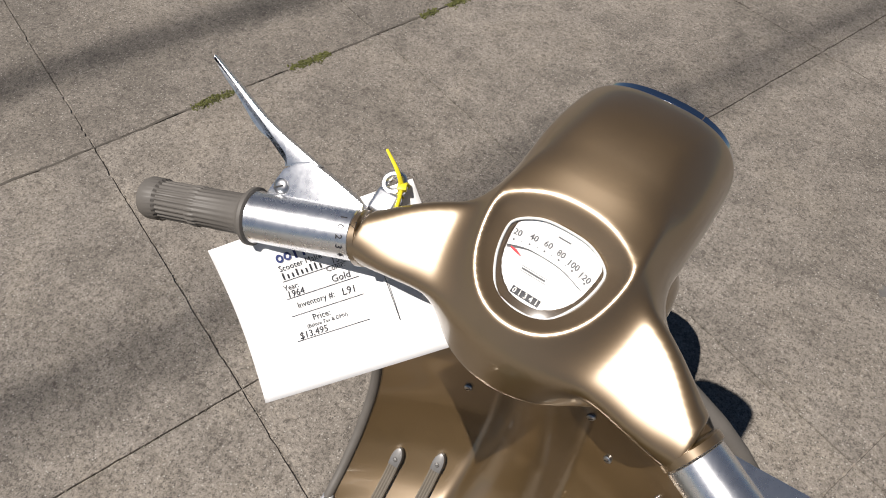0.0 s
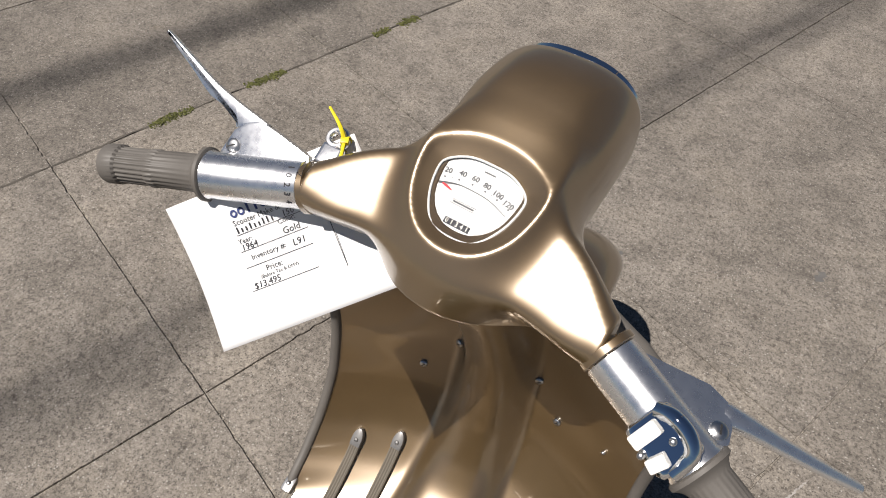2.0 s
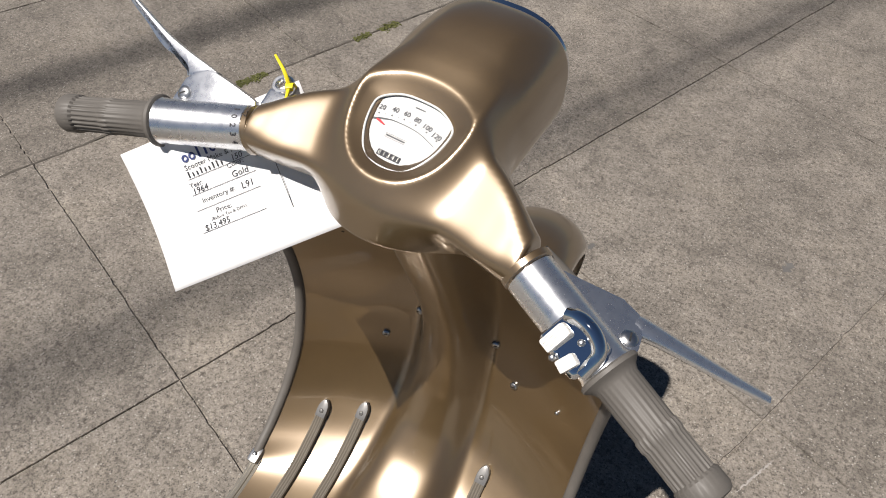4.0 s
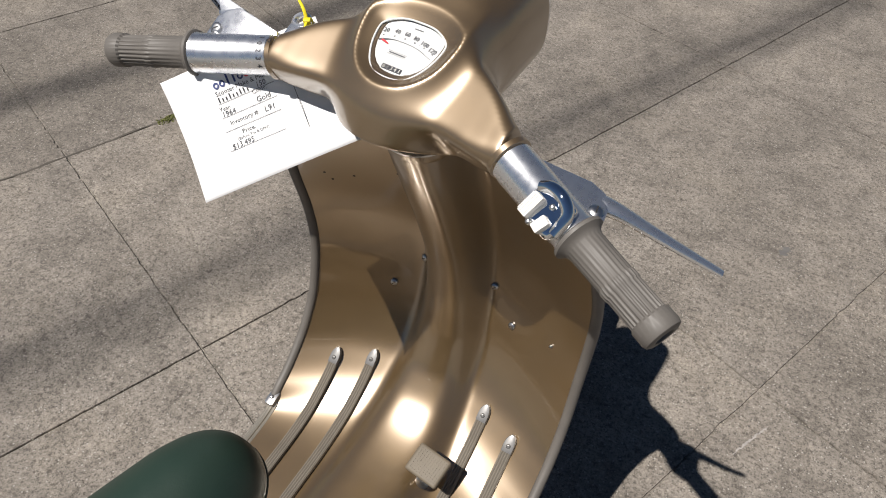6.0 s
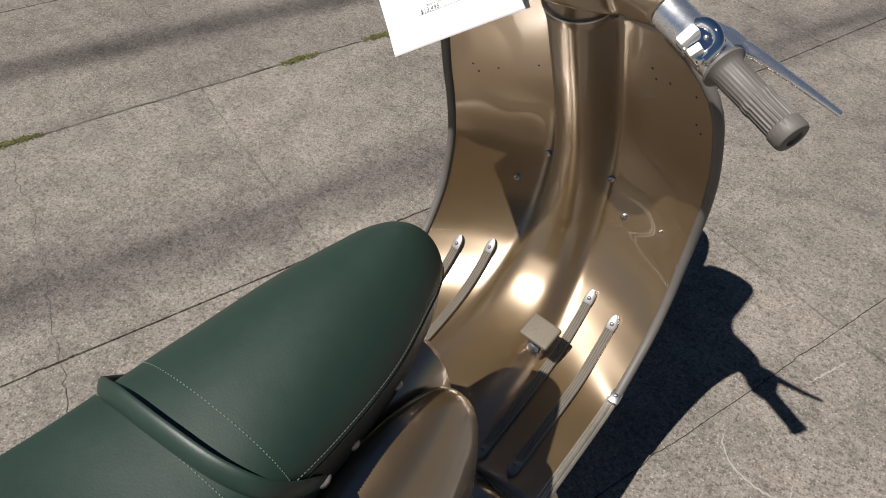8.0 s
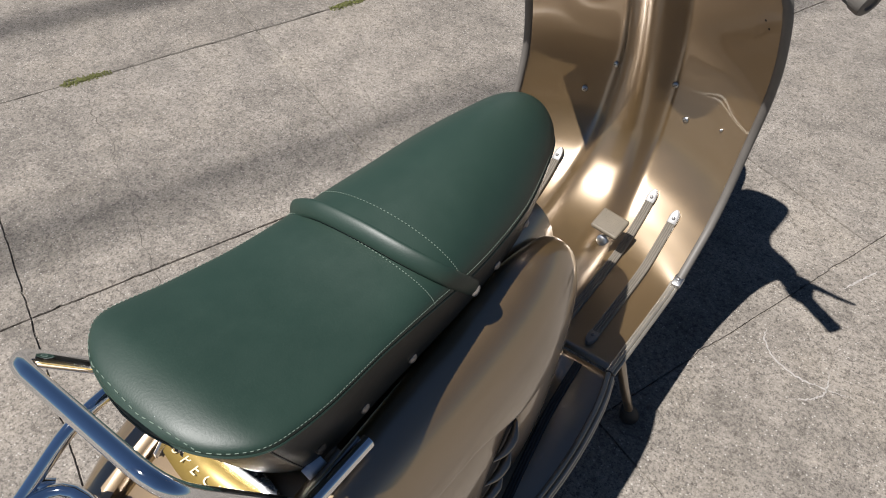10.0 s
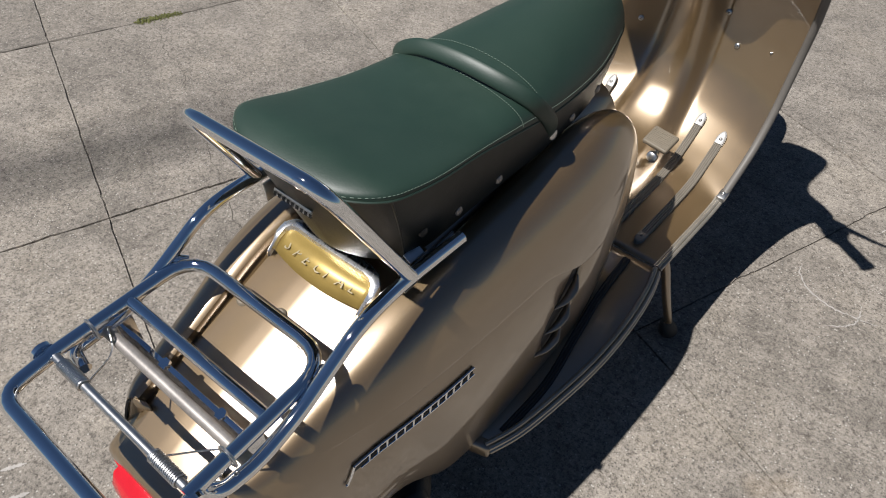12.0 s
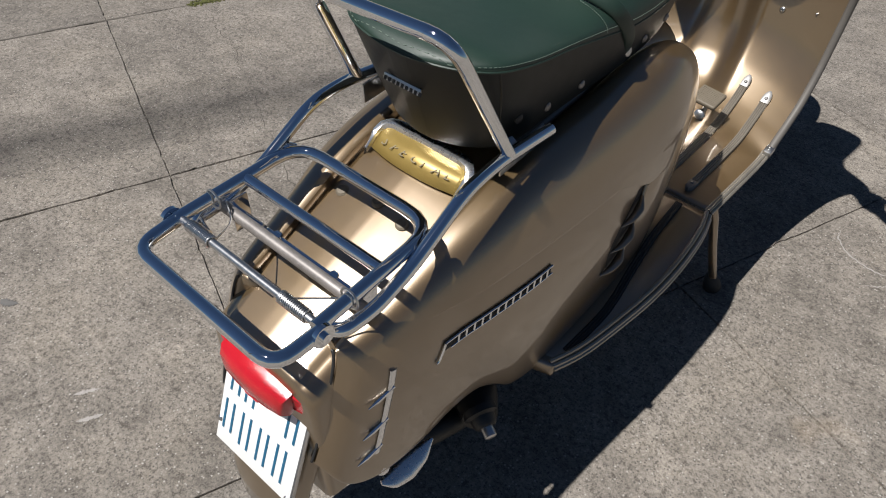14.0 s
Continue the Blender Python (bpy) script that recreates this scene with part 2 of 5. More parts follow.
def oval(cx, cz, hw, up, down, e=2.4, n=36, flat_top=None):
    """A rounded section about (cx, cz): half width, height above and below, e 2 for an ellipse and more for a box."""
    out = []
    for j in range(n):
        w = 2 * math.pi * j / n
        c, s = math.cos(w), math.sin(w)
        x = math.copysign(abs(c) ** (2 / e), c) * hw
        z = math.copysign(abs(s) ** (2 / e), s) * (up if s > 0 else down)
        out.append((cx + x, cz + z))
    return out


def letters(words, size, m, mat, parent, name="lettering", bend=None, slant=0.0, align="LEFT", thick=0.0, bold=0.0):
    """Words in the built-in font, as a flat mesh laid by m, or by bend(x, y)."""
    c = bpy.data.curves.new("words", "FONT")
    c.body, c.size, c.shear, c.align_x, c.extrude, c.offset = words, size, slant, align, thick, bold
    c.resolution_u = 2
    t = new("words", c)
    bpy.context.view_layer.update()
    me = bpy.data.meshes.new_from_object(t)
    bpy.data.objects.remove(t)
    for v in me.vertices:
        v.co = bend(v.co.x, v.co.y) if bend else m @ v.co
    me.materials.clear()
    me.materials.append(mat)
    ob = new(name, me)
    ob.parent = parent
    return ob


def bars(rects, m, mat, parent, name, bend=None, thick=0.0004):
    """Flat bars, each (x, y, width, height)."""
    for x, y, w, h in rects:
        bm = bmesh.new()
        k = max(2, int(w / 0.01) + 1)
        xs = [x + w * i / (k - 1) for i in range(k)]
        lo = [bend(a, y) if bend else m @ Vector((a, y, thick)) for a in xs]
        hi = [bend(a, y + h) if bend else m @ Vector((a, y + h, thick)) for a in xs]
        loft(bm, [lo, hi], False)
        part(name, bm, mat, parent)


def screw(parent, at, normal, r=0.006, mat=None, name="screw", slot=True):
    m = along(at, Vector(at) + Vector(normal))
    bm = bmesh.new()
    lathe(bm, [(-0.003, r), (0.001, r), (0.0025, r * 0.75), (0.003, r * 0.4)], m, 12)
    s = part(name, bm, mat or STEEL, parent)
    if not slot:
        return s
    bm = bmesh.new()
    box(bm, (r * 1.1, r * 0.2, 0.001), m @ pose(0, 0, 0.0028, 0, 0, 35))
    part("slot", bm, BLACK, s)
    return s


def step(a, b, x):
    t = min(max((x - a) / (b - a), 0.0), 1.0)
    return t * t * (3 - 2 * t)


def curve(xs, ys):
    """A smooth function through a few stations."""
    pts = spline(list(zip(xs, ys)), 160)
    px, py = [p[0] for p in pts], [p[1] for p in pts]
    if px[0] > px[-1]:
        px, py = px[::-1], py[::-1]
    return lambda x: float(np.interp(x, px, py))


# ---- scooter: leg shield and floor ----
scooter = thing("scooter", "gold metallic vintage scooter with green seat on its centre stand", "scooter")
PROFILE = [(-0.03, 0.312), (0.09, 0.312), (0.2, 0.313), (0.28, 0.324), (0.34, 0.347), (0.385, 0.378), (0.42, 0.412), (0.455, 0.47),
           (0.4715, 0.53), (0.482, 0.6), (0.477, 0.68), (0.452, 0.767), (0.41, 0.873), (0.375, 0.955)]
PROF = spline(PROFILE, 90)
ARC = np.linspace(0, len(PROFILE) - 1, 90)
HALF = curve([0, 2, 4, 6, 8, 9, 10, 11, 12, 12.6, 13], [0.235, 0.244, 0.246, 0.248, 0.246, 0.246, 0.247, 0.243, 0.224, 0.185, 0.13])
RIDGE = curve([0, 1.5, 3, 4.5, 6, 8, 9.5, 11, 12, 13], [0.03, 0.03, 0.032, 0.036, 0.044, 0.058, 0.072, 0.08, 0.081, 0.079])
RIDGE_W = curve([0, 3, 6, 9, 11, 13], [0.085, 0.075, 0.062, 0.053, 0.05, 0.048])


def shield_at(u, i):
    """A place on the inner face: u from -1 to 1 across, i along the profile. With the hump of the column and tunnel."""
    i = min(max(i, 0.0), 89.0)
    a, f = int(min(i, 88)), i - int(min(i, 88))
    y, z = PROF[a] * (1 - f) + PROF[a + 1] * f
    d = PROF[min(a + 1, 89)] - PROF[max(a - 1, 0)]
    ln = math.hypot(*d)
    ny, nz = -d[1] / ln, d[0] / ln
    s = float(np.interp(i, range(90), ARC))
    lift = step(8.0, 12.0, s)
    ny, nz = ny * (1 - lift) - lift, nz * (1 - lift)
    x = u * HALF(s)
    wrap = 1.2 * x * x * step(1.5, 4.0, s)
    q = abs(x) / RIDGE_W(s)
    h = RIDGE(s) * math.exp(-q ** 5.5) * (1 - 0.3 * q * q)
    # hand-beaten sheet: faint waves in the upright part
    wave = 0.0004 * step(4.5, 7.0, s) * (math.sin(31 * x + 17 * z + 1.0) * math.sin(26 * z - 9 * x) + 0.5 * math.sin(53 * x - 20 * z))
    return Vector((x, y - wrap + ny * h + wave, z + nz * h))


def floor_front():
    bm = bmesh.new()
    us = [math.copysign(abs(v) ** 1.15, v) for v in np.linspace(-1, 1, 141)]
    loft(bm, [[shield_at(u, i) for u in us] for i in range(90)], False)
    body = part("leg_shield", bm, GOLD, scooter, "gold painted leg shield and front floor", 0.003, 1.0)
    for s in (-1, 1):
        # rubber-grey beading on the shield, ribbed alloy on the floor's edge
        pts = [shield_at(s, i) + Vector((s * 0.004, 0, 0)) for i in np.linspace(20, 89, 40)]
        bm = bmesh.new()
        tube(bm, pts, 0.0085, 10)
        part("beading", bm, GRIP, body, "grey edge beading")
        for k in range(3):
            bm = bmesh.new()
            tube(bm, [shield_at(s, i) + Vector((s * (0.006 - 0.006 * k), -0.002, 0.004 - 0.007 * max(0, k - 1) + 0.0)) + Vector((0, 0, -0.004 * (2 - k))) for i in np.linspace(0, 21, 16)], 0.0042, 8)
            part("edge_rib", bm, STRIP, body, "ribbed alloy edge strip")
        c = shield_at(s, 21.0)
        bm = bmesh.new()
        box(bm, (0.02, 0.03, 0.016), Matrix.Translation(c + Vector((s * 0.003, 0, 0.002))) @ pose(0, 0, 0, 14, 0, 0), 0.006)
        part("clip", bm, STEEL, body, "bright metal trim clip")
        screw(body, c + Vector((s * 0.003, -0.002, 0.0105)), (0, -0.25, 1), 0.004, slot=False)
    return body


def runner(x, y0, y1):
    """A ribbed floor runner between two metal ends, laid on the floor."""
    def on(i):
        p = shield_at(x / 0.246, i)
        q = shield_at(x / 0.246, i + 0.5)
        d = q - p
        n = Vector((0, -d.z, d.y)).normalized()
        return p, n
    idx = [i for i in np.arange(0, 60, 0.5) if y0 <= on(i)[0].y and on(i)[0].z < 0.5 and i <= y1]
    bm = bmesh.new()
    for k in (-1.5, -0.5, 0.5, 1.5):
        pts = []
        for i in idx[::3]:
            p, n = on(i)
            pts.append(p + n * 0.004 + Vector((k * 0.0044, 0, 0)))
        tube(bm, pts, 0.0031, 8, flat=1.9)
    base = part("runner", bm, RUNNER, scooter, "grey ribbed floor runner with metal ends")
    for i, sgn in ((idx[0], -1), (idx[-1], 1)):
        p, n = on(i)
        q, _ = on(i + 0.6 * sgn)
        d = (q - p).normalized()
        side = d.cross(n).normalized()
        m = Matrix.Translation(p + n * 0.003) @ Matrix((side, d, n)).transposed().to_4x4()
        bm = bmesh.new()
        outline = [(-0.0098, -0.014), (0.0098, -0.014), (0.0102, 0.0), (0.009, 0.008), (0.006, 0.0145), (0.0022, 0.0185), (-0.0022, 0.0185), (-0.006, 0.0145), (-0.009, 0.008), (-0.0102, 0.0)]
        slab(bm, outline, -0.004, 0.0085, m, 0.0042)
        part("end_cap", bm, CAP, base, "dull cast metal end cap")
        screw(base, m @ Vector((0, -0.002, 0.0075)), n, 0.0042, CAP)
    return base


floor_front()
for x, y0, top in ((-0.178, 0.0, 34.2), (-0.115, 0.0, 35.2), (0.115, 0.0, 35.2), (0.178, 0.012, 34.0)):
    runner(x, y0, top)


def on_shield(x, z):
    """The place on the upright part of the shield at x and z, and its normal."""
    best = min(np.arange(30, 89, 0.25), key=lambda i: abs(shield_at(x / HALF(float(np.interp(i, range(90), ARC))), i).z - z))
    u = x / HALF(float(np.interp(best, range(90), ARC)))
    p, q, r = shield_at(u, best), shield_at(u, best + 0.5), shield_at(u + 0.01, best)
    n = (r - p).cross(q - p).normalized()
    return p, n if n.y < 0 else -n


for x, z in ((-0.117, 0.518), (-0.066, 0.588), (0.066, 0.591), (0.112, 0.535), (0.19, 0.56)):
    at, nrm = on_shield(x, z)
    screw(scooter, at + nrm * 0.002, nrm, 0.0065 if x < 0.15 else 0.003)
for x, z in ((-0.205, 0.766), (-0.198, 0.75), (-0.164, 0.761), (-0.092, 0.788), (0.112, 0.878), (0.12, 0.86), (0.145, 0.867), (0.192, 0.874), (0.2, 0.82), (0.21, 0.81)):
    # small drilled holes: black discs stand in for their shaded insides
    at, nrm = on_shield(x, z)
    bm = bmesh.new()
    lathe(bm, [(-0.001, 0.0022), (0.0004, 0.0022), (0.0004, 0.0008)], along(at, at + nrm), 10)
    part("drilled_hole", bm, BLACK, scooter)

# ---- scooter: headset ----
STEER = pose(0, 0.2685, 0, 0, 0, -5.0)  # the bars are turned a little to the right


def st(p):
    return STEER @ Vector(p)


SPEEDO = STEER @ Matrix.Translation((0, 0.025, 1.0855)) @ pose(0, 0, 0, 28, 0, 0)
LIP = [(0, 0.060), (0.03, 0.0552), (0.05, 0.0406), (0.0538, 0.0222), (0.0468, -0.009), (0.0268, -0.031), (0, -0.0385)]
RIM = [(0, 0.0425), (0.021, 0.0405), (0.038, 0.031), (0.0413, 0.0195), (0.0358, -0.003), (0.0215, -0.0235), (0, -0.0285)]
C28, S28 = math.cos(radians(28)), math.sin(radians(28))


def both(half):
    return [tuple(p) for p in half] + [(-x, y) for x, y in half[-2:0:-1]]


def soft_max(a, b, k):
    h = np.maximum(k - np.abs(a - b), 0) / k
    return np.maximum(a, b) + h * h * k * 0.25


def soft_min(a, b, k):
    return -soft_max(-a, -b, k)


def fade(a, b, x):
    t = np.clip((x - a) / (b - a), 0, 1)
    return t * t * (3 - 2 * t)


def smooth(xs, ys):
    """A smooth function of an array through a few stations."""
    p = np.array([tuple(q) for q in spline(list(zip(xs, ys)), 400)])
    return lambda x: np.interp(x, p[:, 0], p[:, 1])


DIAL_AT = SPEEDO @ Matrix.Translation((0, 0, -0.0002))


def lip_depth():
    """How far inside the lip (outside: minus) each place of the dial's plane lies, as a table of 1 mm."""
    ol = np.array([tuple(p) for p in spline(both(LIP), 72, True)])
    d = np.roll(ol, -1, 0) - ol
    gx, gy = np.meshgrid(np.arange(-0.1, 0.1005, 0.001), np.arange(-0.1, 0.1505, 0.001), indexing="ij")
    q = np.stack([gx, gy], -1)[:, :, None]
    f = np.clip(((q - ol) * d).sum(-1) / (d * d).sum(-1), 0, 1)
    gap = np.linalg.norm(q - ol - d * f[..., None], axis=-1).min(-1)
    cross = ((ol[:, 1] > q[..., 1]) != (ol[:, 1] + d[:, 1] > q[..., 1])) & (q[..., 0] < d[:, 0] * (q[..., 1] - ol[:, 1]) / np.where(d[:, 1] == 0, 1e-9, d[:, 1]) + ol[:, 0])
    return np.where(cross.sum(-1) % 2 == 1, gap, -gap)


DEPTH = lip_depth()
H_Y = [-0.06, 0.0, 0.03, 0.06, 0.1, 0.15, 0.195, 0.23]
H_TOP = smooth(H_Y, [1.03, 1.072, 1.088, 1.1045, 1.1225, 1.136, 1.1335, 1.121])
H_LOW = smooth(H_Y, [0.98, 0.97, 0.966, 0.966, 0.974, 0.984, 0.992, 0.999])
H_HALF = smooth(H_Y, [0.07, 0.0735, 0.075, 0.0765, 0.077, 0.0775, 0.0765, 0.0745])
A_X = [0.0, 0.03, 0.06, 0.085, 0.11, 0.13, 0.152, 0.2]
A_V, A_HV = smooth(A_X, [0.034, 0.034, 0.034, 0.029, 0.0195, 0.0105, 0.0005, -0.02]), smooth(A_X, [0.046, 0.046, 0.045, 0.041, 0.0355, 0.030, 0.0243, 0.02])
A_W, A_HW = smooth(A_X, [-0.012, -0.012, -0.012, -0.0105, -0.008, -0.0055, -0.003, 0.0]), smooth(A_X, [0.03, 0.03, 0.03, 0.029, 0.0275, 0.026, 0.0243, 0.02])


def casing_field(x, y, z):
    """Below zero inside the casing of the bars: rear bowl, lamp housing and two arms."""
    ax = np.abs(x)
    v, w = (y - 0.025) * C28 + (z - 1.0855) * S28, -(y - 0.025) * S28 + (z - 1.0855) * C28
    s = 0.79 + 0.225 * np.sin(np.clip(-w / 0.048, -0.4, 1) * math.pi / 2)
    rear = ((np.abs(ax / s / 0.0755) ** 2.2 + (np.maximum(0.07 - y, 0) / s / 0.103) ** 2.2 + 1e-9) ** (1 / 2.2) - 1) * 0.085
    rear = soft_max(rear, w, 0.005)
    top, low = H_TOP(y), H_LOW(y)
    half = H_HALF(y)
    mid = low + (top - low) * 0.5
    head = ((np.abs(ax / half) ** 2.7 + np.abs((z - mid) / (top - mid)) ** 2.7 + 1e-9) ** (1 / 2.7) - 1) * 0.075
    head = soft_max(head, ax * 0.62 + (z - 1.06) * 0.785 - 0.0765 - 0.009 * fade(0.06, 0.205, y), 0.004)
    t = fade(0.05, 0.125, y)
    f = rear * (1 - t) + head * t
    f = soft_max(f, y - 0.214, 0.006)
    # arms
    vc, hv, wc, hw = A_V(ax), A_HV(ax), A_W(ax), A_HW(ax)
    n = 2.5 + 3.5 * (1 - fade(0.1, 0.15, ax))
    va, wa = y * C28 + (z - 1.04) * S28 - vc, -y * S28 + (z - 1.04) * C28 - wc
    va, wa = va * 0.996 + wa * 0.087, wa * 0.996 - va * 0.087
    arm = ((np.abs(va / hv) ** n + np.abs(wa / hw) ** n + 1e-9) ** (1 / n) - 1) * 0.03
    arm = soft_max(arm, ax - 0.149, 0.002)
    f = soft_min(f, arm, 0.03)
    f = soft_max(f, np.interp(y, [-0.03, 0.03, 0.1, 0.2], [1.007, 0.992, 0.972, 0.98]) - z, 0.005)
    # the bowl of the dial
    i, j = np.clip((x + 0.1) * 1000, 0, 199.9), np.clip((v + 0.1) * 1000, 0, 249.9)
    i0, j0 = i.astype(int), j.astype(int)
    a, b = i - i0, j - j0
    gap = (DEPTH[i0, j0] * (1 - a) + DEPTH[i0 + 1, j0] * a) * (1 - b) + (DEPTH[i0, j0 + 1] * (1 - a) + DEPTH[i0 + 1, j0 + 1] * a) * b
    floor = np.where(gap > 0, 0.0004 - 0.0085 * np.clip(gap / 0.016, 0, 1) ** 0.9 - 0.006 * fade(0.0172, 0.0195, gap), 0.0004 - gap * 0.9)
    return soft_max(f, w - floor, 0.0035)


def field_mesh(name, field, low, high, cell, mat):
    """A smooth quad mesh of the surface where field is zero."""
    ax = [np.arange(a, b, cell) for a, b in zip(low, high)]
    g = np.stack(np.meshgrid(*ax, indexing="ij"), -1)
    inside = field(g[..., 0], g[..., 1], g[..., 2]) < 0
    c = inside[:-1, :-1, :-1].astype(np.int8)
    tot = sum(inside[i:inside.shape[0] - 1 + i, j:inside.shape[1] - 1 + j, k:inside.shape[2] - 1 + k].astype(np.int8) for i in (0, 1) for j in (0, 1) for k in (0, 1))
    cells = np.argwhere((tot > 0) & (tot < 8))
    number = -np.ones(c.shape, int)
    number[tuple(cells.T)] = np.arange(len(cells))
    co = np.array(low) + (cells + 0.5) * cell
    faces = []
    for a in range(3):
        b, d = (a + 1) % 3, (a + 2) % 3
        one, two = [slice(1, -1)] * 3, [slice(1, -1)] * 3
        one[a], two[a] = slice(0, -1), slice(1, None)
        p, q = inside[tuple(one)], inside[tuple(two)]
        for flip in (0, 1):
            e = np.argwhere((p & ~q) if not flip else (q & ~p))
            if not len(e):
                continue
            off = np.ones(3, int)
            off[a] = 0
            e = e + off
            def corner(i, j):
                k = e.copy()
                k[:, b] -= i
                k[:, d] -= j
                return number[tuple(k.T)]
            quad = np.stack([corner(0, 0), corner(1, 0), corner(1, 1), corner(0, 1)], 1)
            faces.append(quad[:, ::-1] if flip else quad)
    faces = np.concatenate(faces)
    h = 1e-4
    for _ in range(5):
        f = field(*co.T)
        grad = np.stack([field(*(co + np.eye(3)[k] * h).T) - field(*(co - np.eye(3)[k] * h).T) for k in range(3)], 1) / (2 * h)
        move = f / np.maximum((grad * grad).sum(1), 0.15)
        co = co - grad * np.clip(move, -cell * 0.6, cell * 0.6)[:, None]
    for _ in range(3):
        mean, count = np.zeros_like(co), np.zeros(len(co))
        mid = co[faces].mean(1)
        for k in range(4):
            np.add.at(mean, faces[:, k], mid)
            np.add.at(count, faces[:, k], 1)
        co = co * 0.4 + mean / count[:, None] * 0.6
    me = bpy.data.meshes.new(name)
    me.from_pydata([tuple(st(p)) for p in co], [], [tuple(int(i) for i in q) for q in faces])
    me.materials.append(mat)
    me.polygons.foreach_set("use_smooth", [True] * len(me.polygons))
    return me


def headset():
    body = new("headset", field_mesh("headset", casing_field, (-0.16, -0.05, 0.96), (0.16, 0.222, 1.152), 0.002, GOLD))
    body.parent = scooter
    tagged(body, "gold painted handlebar casing with headlight")
    # headlight rim, glass and a visor of chrome on the front
    bm = bmesh.new()
    loft(bm, [[st((x, y, z)) for x, z in oval(0, 1.064, 0.0705 * k, 0.0625 * k, 0.063 * k, 2.5, 48)]
              for y, k in ((0.209, 1.0), (0.211, 1.035), (0.218, 1.035), (0.222, 0.98), (0.22, 0.93))])
    rim = part("headlight_rim", bm, CHROME, scooter, "chrome headlight rim")
    bm = bmesh.new()
    loft(bm, [[st((x, y, z)) for x, z in oval(0, 1.064, 0.0705 * k, 0.065 * k, 0.066 * k, 2.6, 40)]
              for y, k in ((0.218, 0.93), (0.228, 0.8), (0.235, 0.5), (0.238, 0.1))])
    part("headlight_lens", bm, GLASS, rim, "clear headlight glass")
    for s in (-1, 1):
        bm = bmesh.new()
        a, b = st((s * 0.1475, 0.0016, 1.0378)), st((s * 0.1545, -0.001, 1.036))
        lathe(bm, [(0, 0.0225), (0.001, 0.0243), (0.0065, 0.0243), (0.0075, 0.022)], along(a, b), 32)
        part("collar", bm, GOLD, body)
    return body


def speedometer(body):
    lip, rim = spline(both(LIP), 64, True), spline(both(RIM), 64, True)
    def ring(o, k, z, grow=0.0):
        out = []
        for x, y in o:
            ln = math.hypot(x, y)
            out.append(DIAL_AT @ Vector((x * k + grow * x / ln, y * k + grow * y / ln, z)))
        return out
    meter = part("speedometer", disc(rim, 0.985, -0.0085), DIAL, scooter, "pale speedometer dial with red needle")
    bm = bmesh.new()
    tube(bm, ring(rim, 0.995, -0.0057), 0.0011, 8, closed=True)
    part("dial_rim", bm, DIAL, meter, "pale dial rim")
    for n, (x, y, w) in {"20": (-0.0325, 0.0232, 6), "40": (-0.0195, 0.0258, 3), "60": (-0.0072, 0.0265, 0), "80": (0.0048, 0.0252, -3), "100": (0.0168, 0.0226, -6), "120": (0.0288, 0.0188, -10)}.items():
        letters(n, 0.0069, DIAL_AT @ Matrix.Translation((x, y, -0.0077)) @ pose(0, 0, 0, 0, 0, w) @ Matrix.Translation((0, -0.0027, 0)), DIALINK, meter, "numeral", align="CENTER", bold=0.0001)
    bm = bmesh.new()
    for k in range(11):
        u = k / 10
        r = 0.0009 if k % 2 == 0 else 0.0005
        slab(bm, [(a * r, b * r) for a, b in ((1, 0), (0.5, 0.87), (-0.5, 0.87), (-1, 0), (-0.5, -0.87), (0.5, -0.87))],
             0, 0.0003, DIAL_AT @ Matrix.Translation((-0.0325 + 0.0632 * u, 0.0165 + 0.0172 * u - 0.0192 * u * u, -0.0082)))
    part("marks", bm, DIALINK, meter)
    bm = bmesh.new()
    tube(bm, [DIAL_AT @ Vector(p) for p in ((-0.0345, 0.0102, -0.008), (-0.024, 0.0138, -0.008), (-0.0127, 0.0156, -0.008), (0.0107, 0.0146, -0.008), (0.0315, 0.0085, -0.008))], [0.0014, 0.001, 0.0005, 0.0004, 0.0003], 6, 30, flat=0.5)
    part("sweep_line", bm, DIALINK, meter)
    bm = bmesh.new()
    slab(bm, [(-0.031, 0.0112), (-0.026, 0.0108), (-0.0205, 0.0086), (-0.0215, 0.0078), (-0.027, 0.0088), (-0.031, 0.0098)][::-1], -0.0078, -0.0070, DIAL_AT)
    part("needle", bm, REDINK, meter, "red needle")
    bm = bmesh.new()
    box(bm, (0.0245, 0.0056, 0.001), DIAL_AT @ Matrix.Translation((-0.001, -0.016, -0.0082)), 0.0003)
    part("odometer", bm, INK, meter, "black odometer window")
    for k, c in enumerate("01341"):
        letters(c, 0.006, DIAL_AT @ Matrix.Translation((-0.0105 + 0.0048 * k, -0.018, -0.0074)), WHITE, meter, "odometer_digit", align="CENTER")
    letters("Km", 0.004, DIAL_AT @ Matrix.Translation((-0.0045, -0.0245, -0.0081)), DIALINK, meter, "unit")
    bars([(-0.004, 0.0345, 0.011, 0.0012), (-0.0165, -0.0012, 0.0235, 0.0005), (-0.0165, 0.0026, 0.0235, 0.0005), (-0.015, 0.0002, 0.0205, 0.0016)], DIAL_AT @ Matrix.Translation((0, 0, -0.0085)), DIALINK, meter, "maker_marks")
    glass = part("dial_glass", disc(rim, 0.97, -0.0045), PANE, meter, "clear dial glass")
    glass.visible_shadow = False


def disc(outline, k, z):
    bm = bmesh.new()
    rings = [[DIAL_AT @ Vector((x * q, y * q, zz)) for x, y in outline] for q, zz in ((k, z - 0.001), (k, z), (k * 0.5, z + 0.0002), (0.02, z + 0.0002))]
    loft(bm, rings)
    return bm


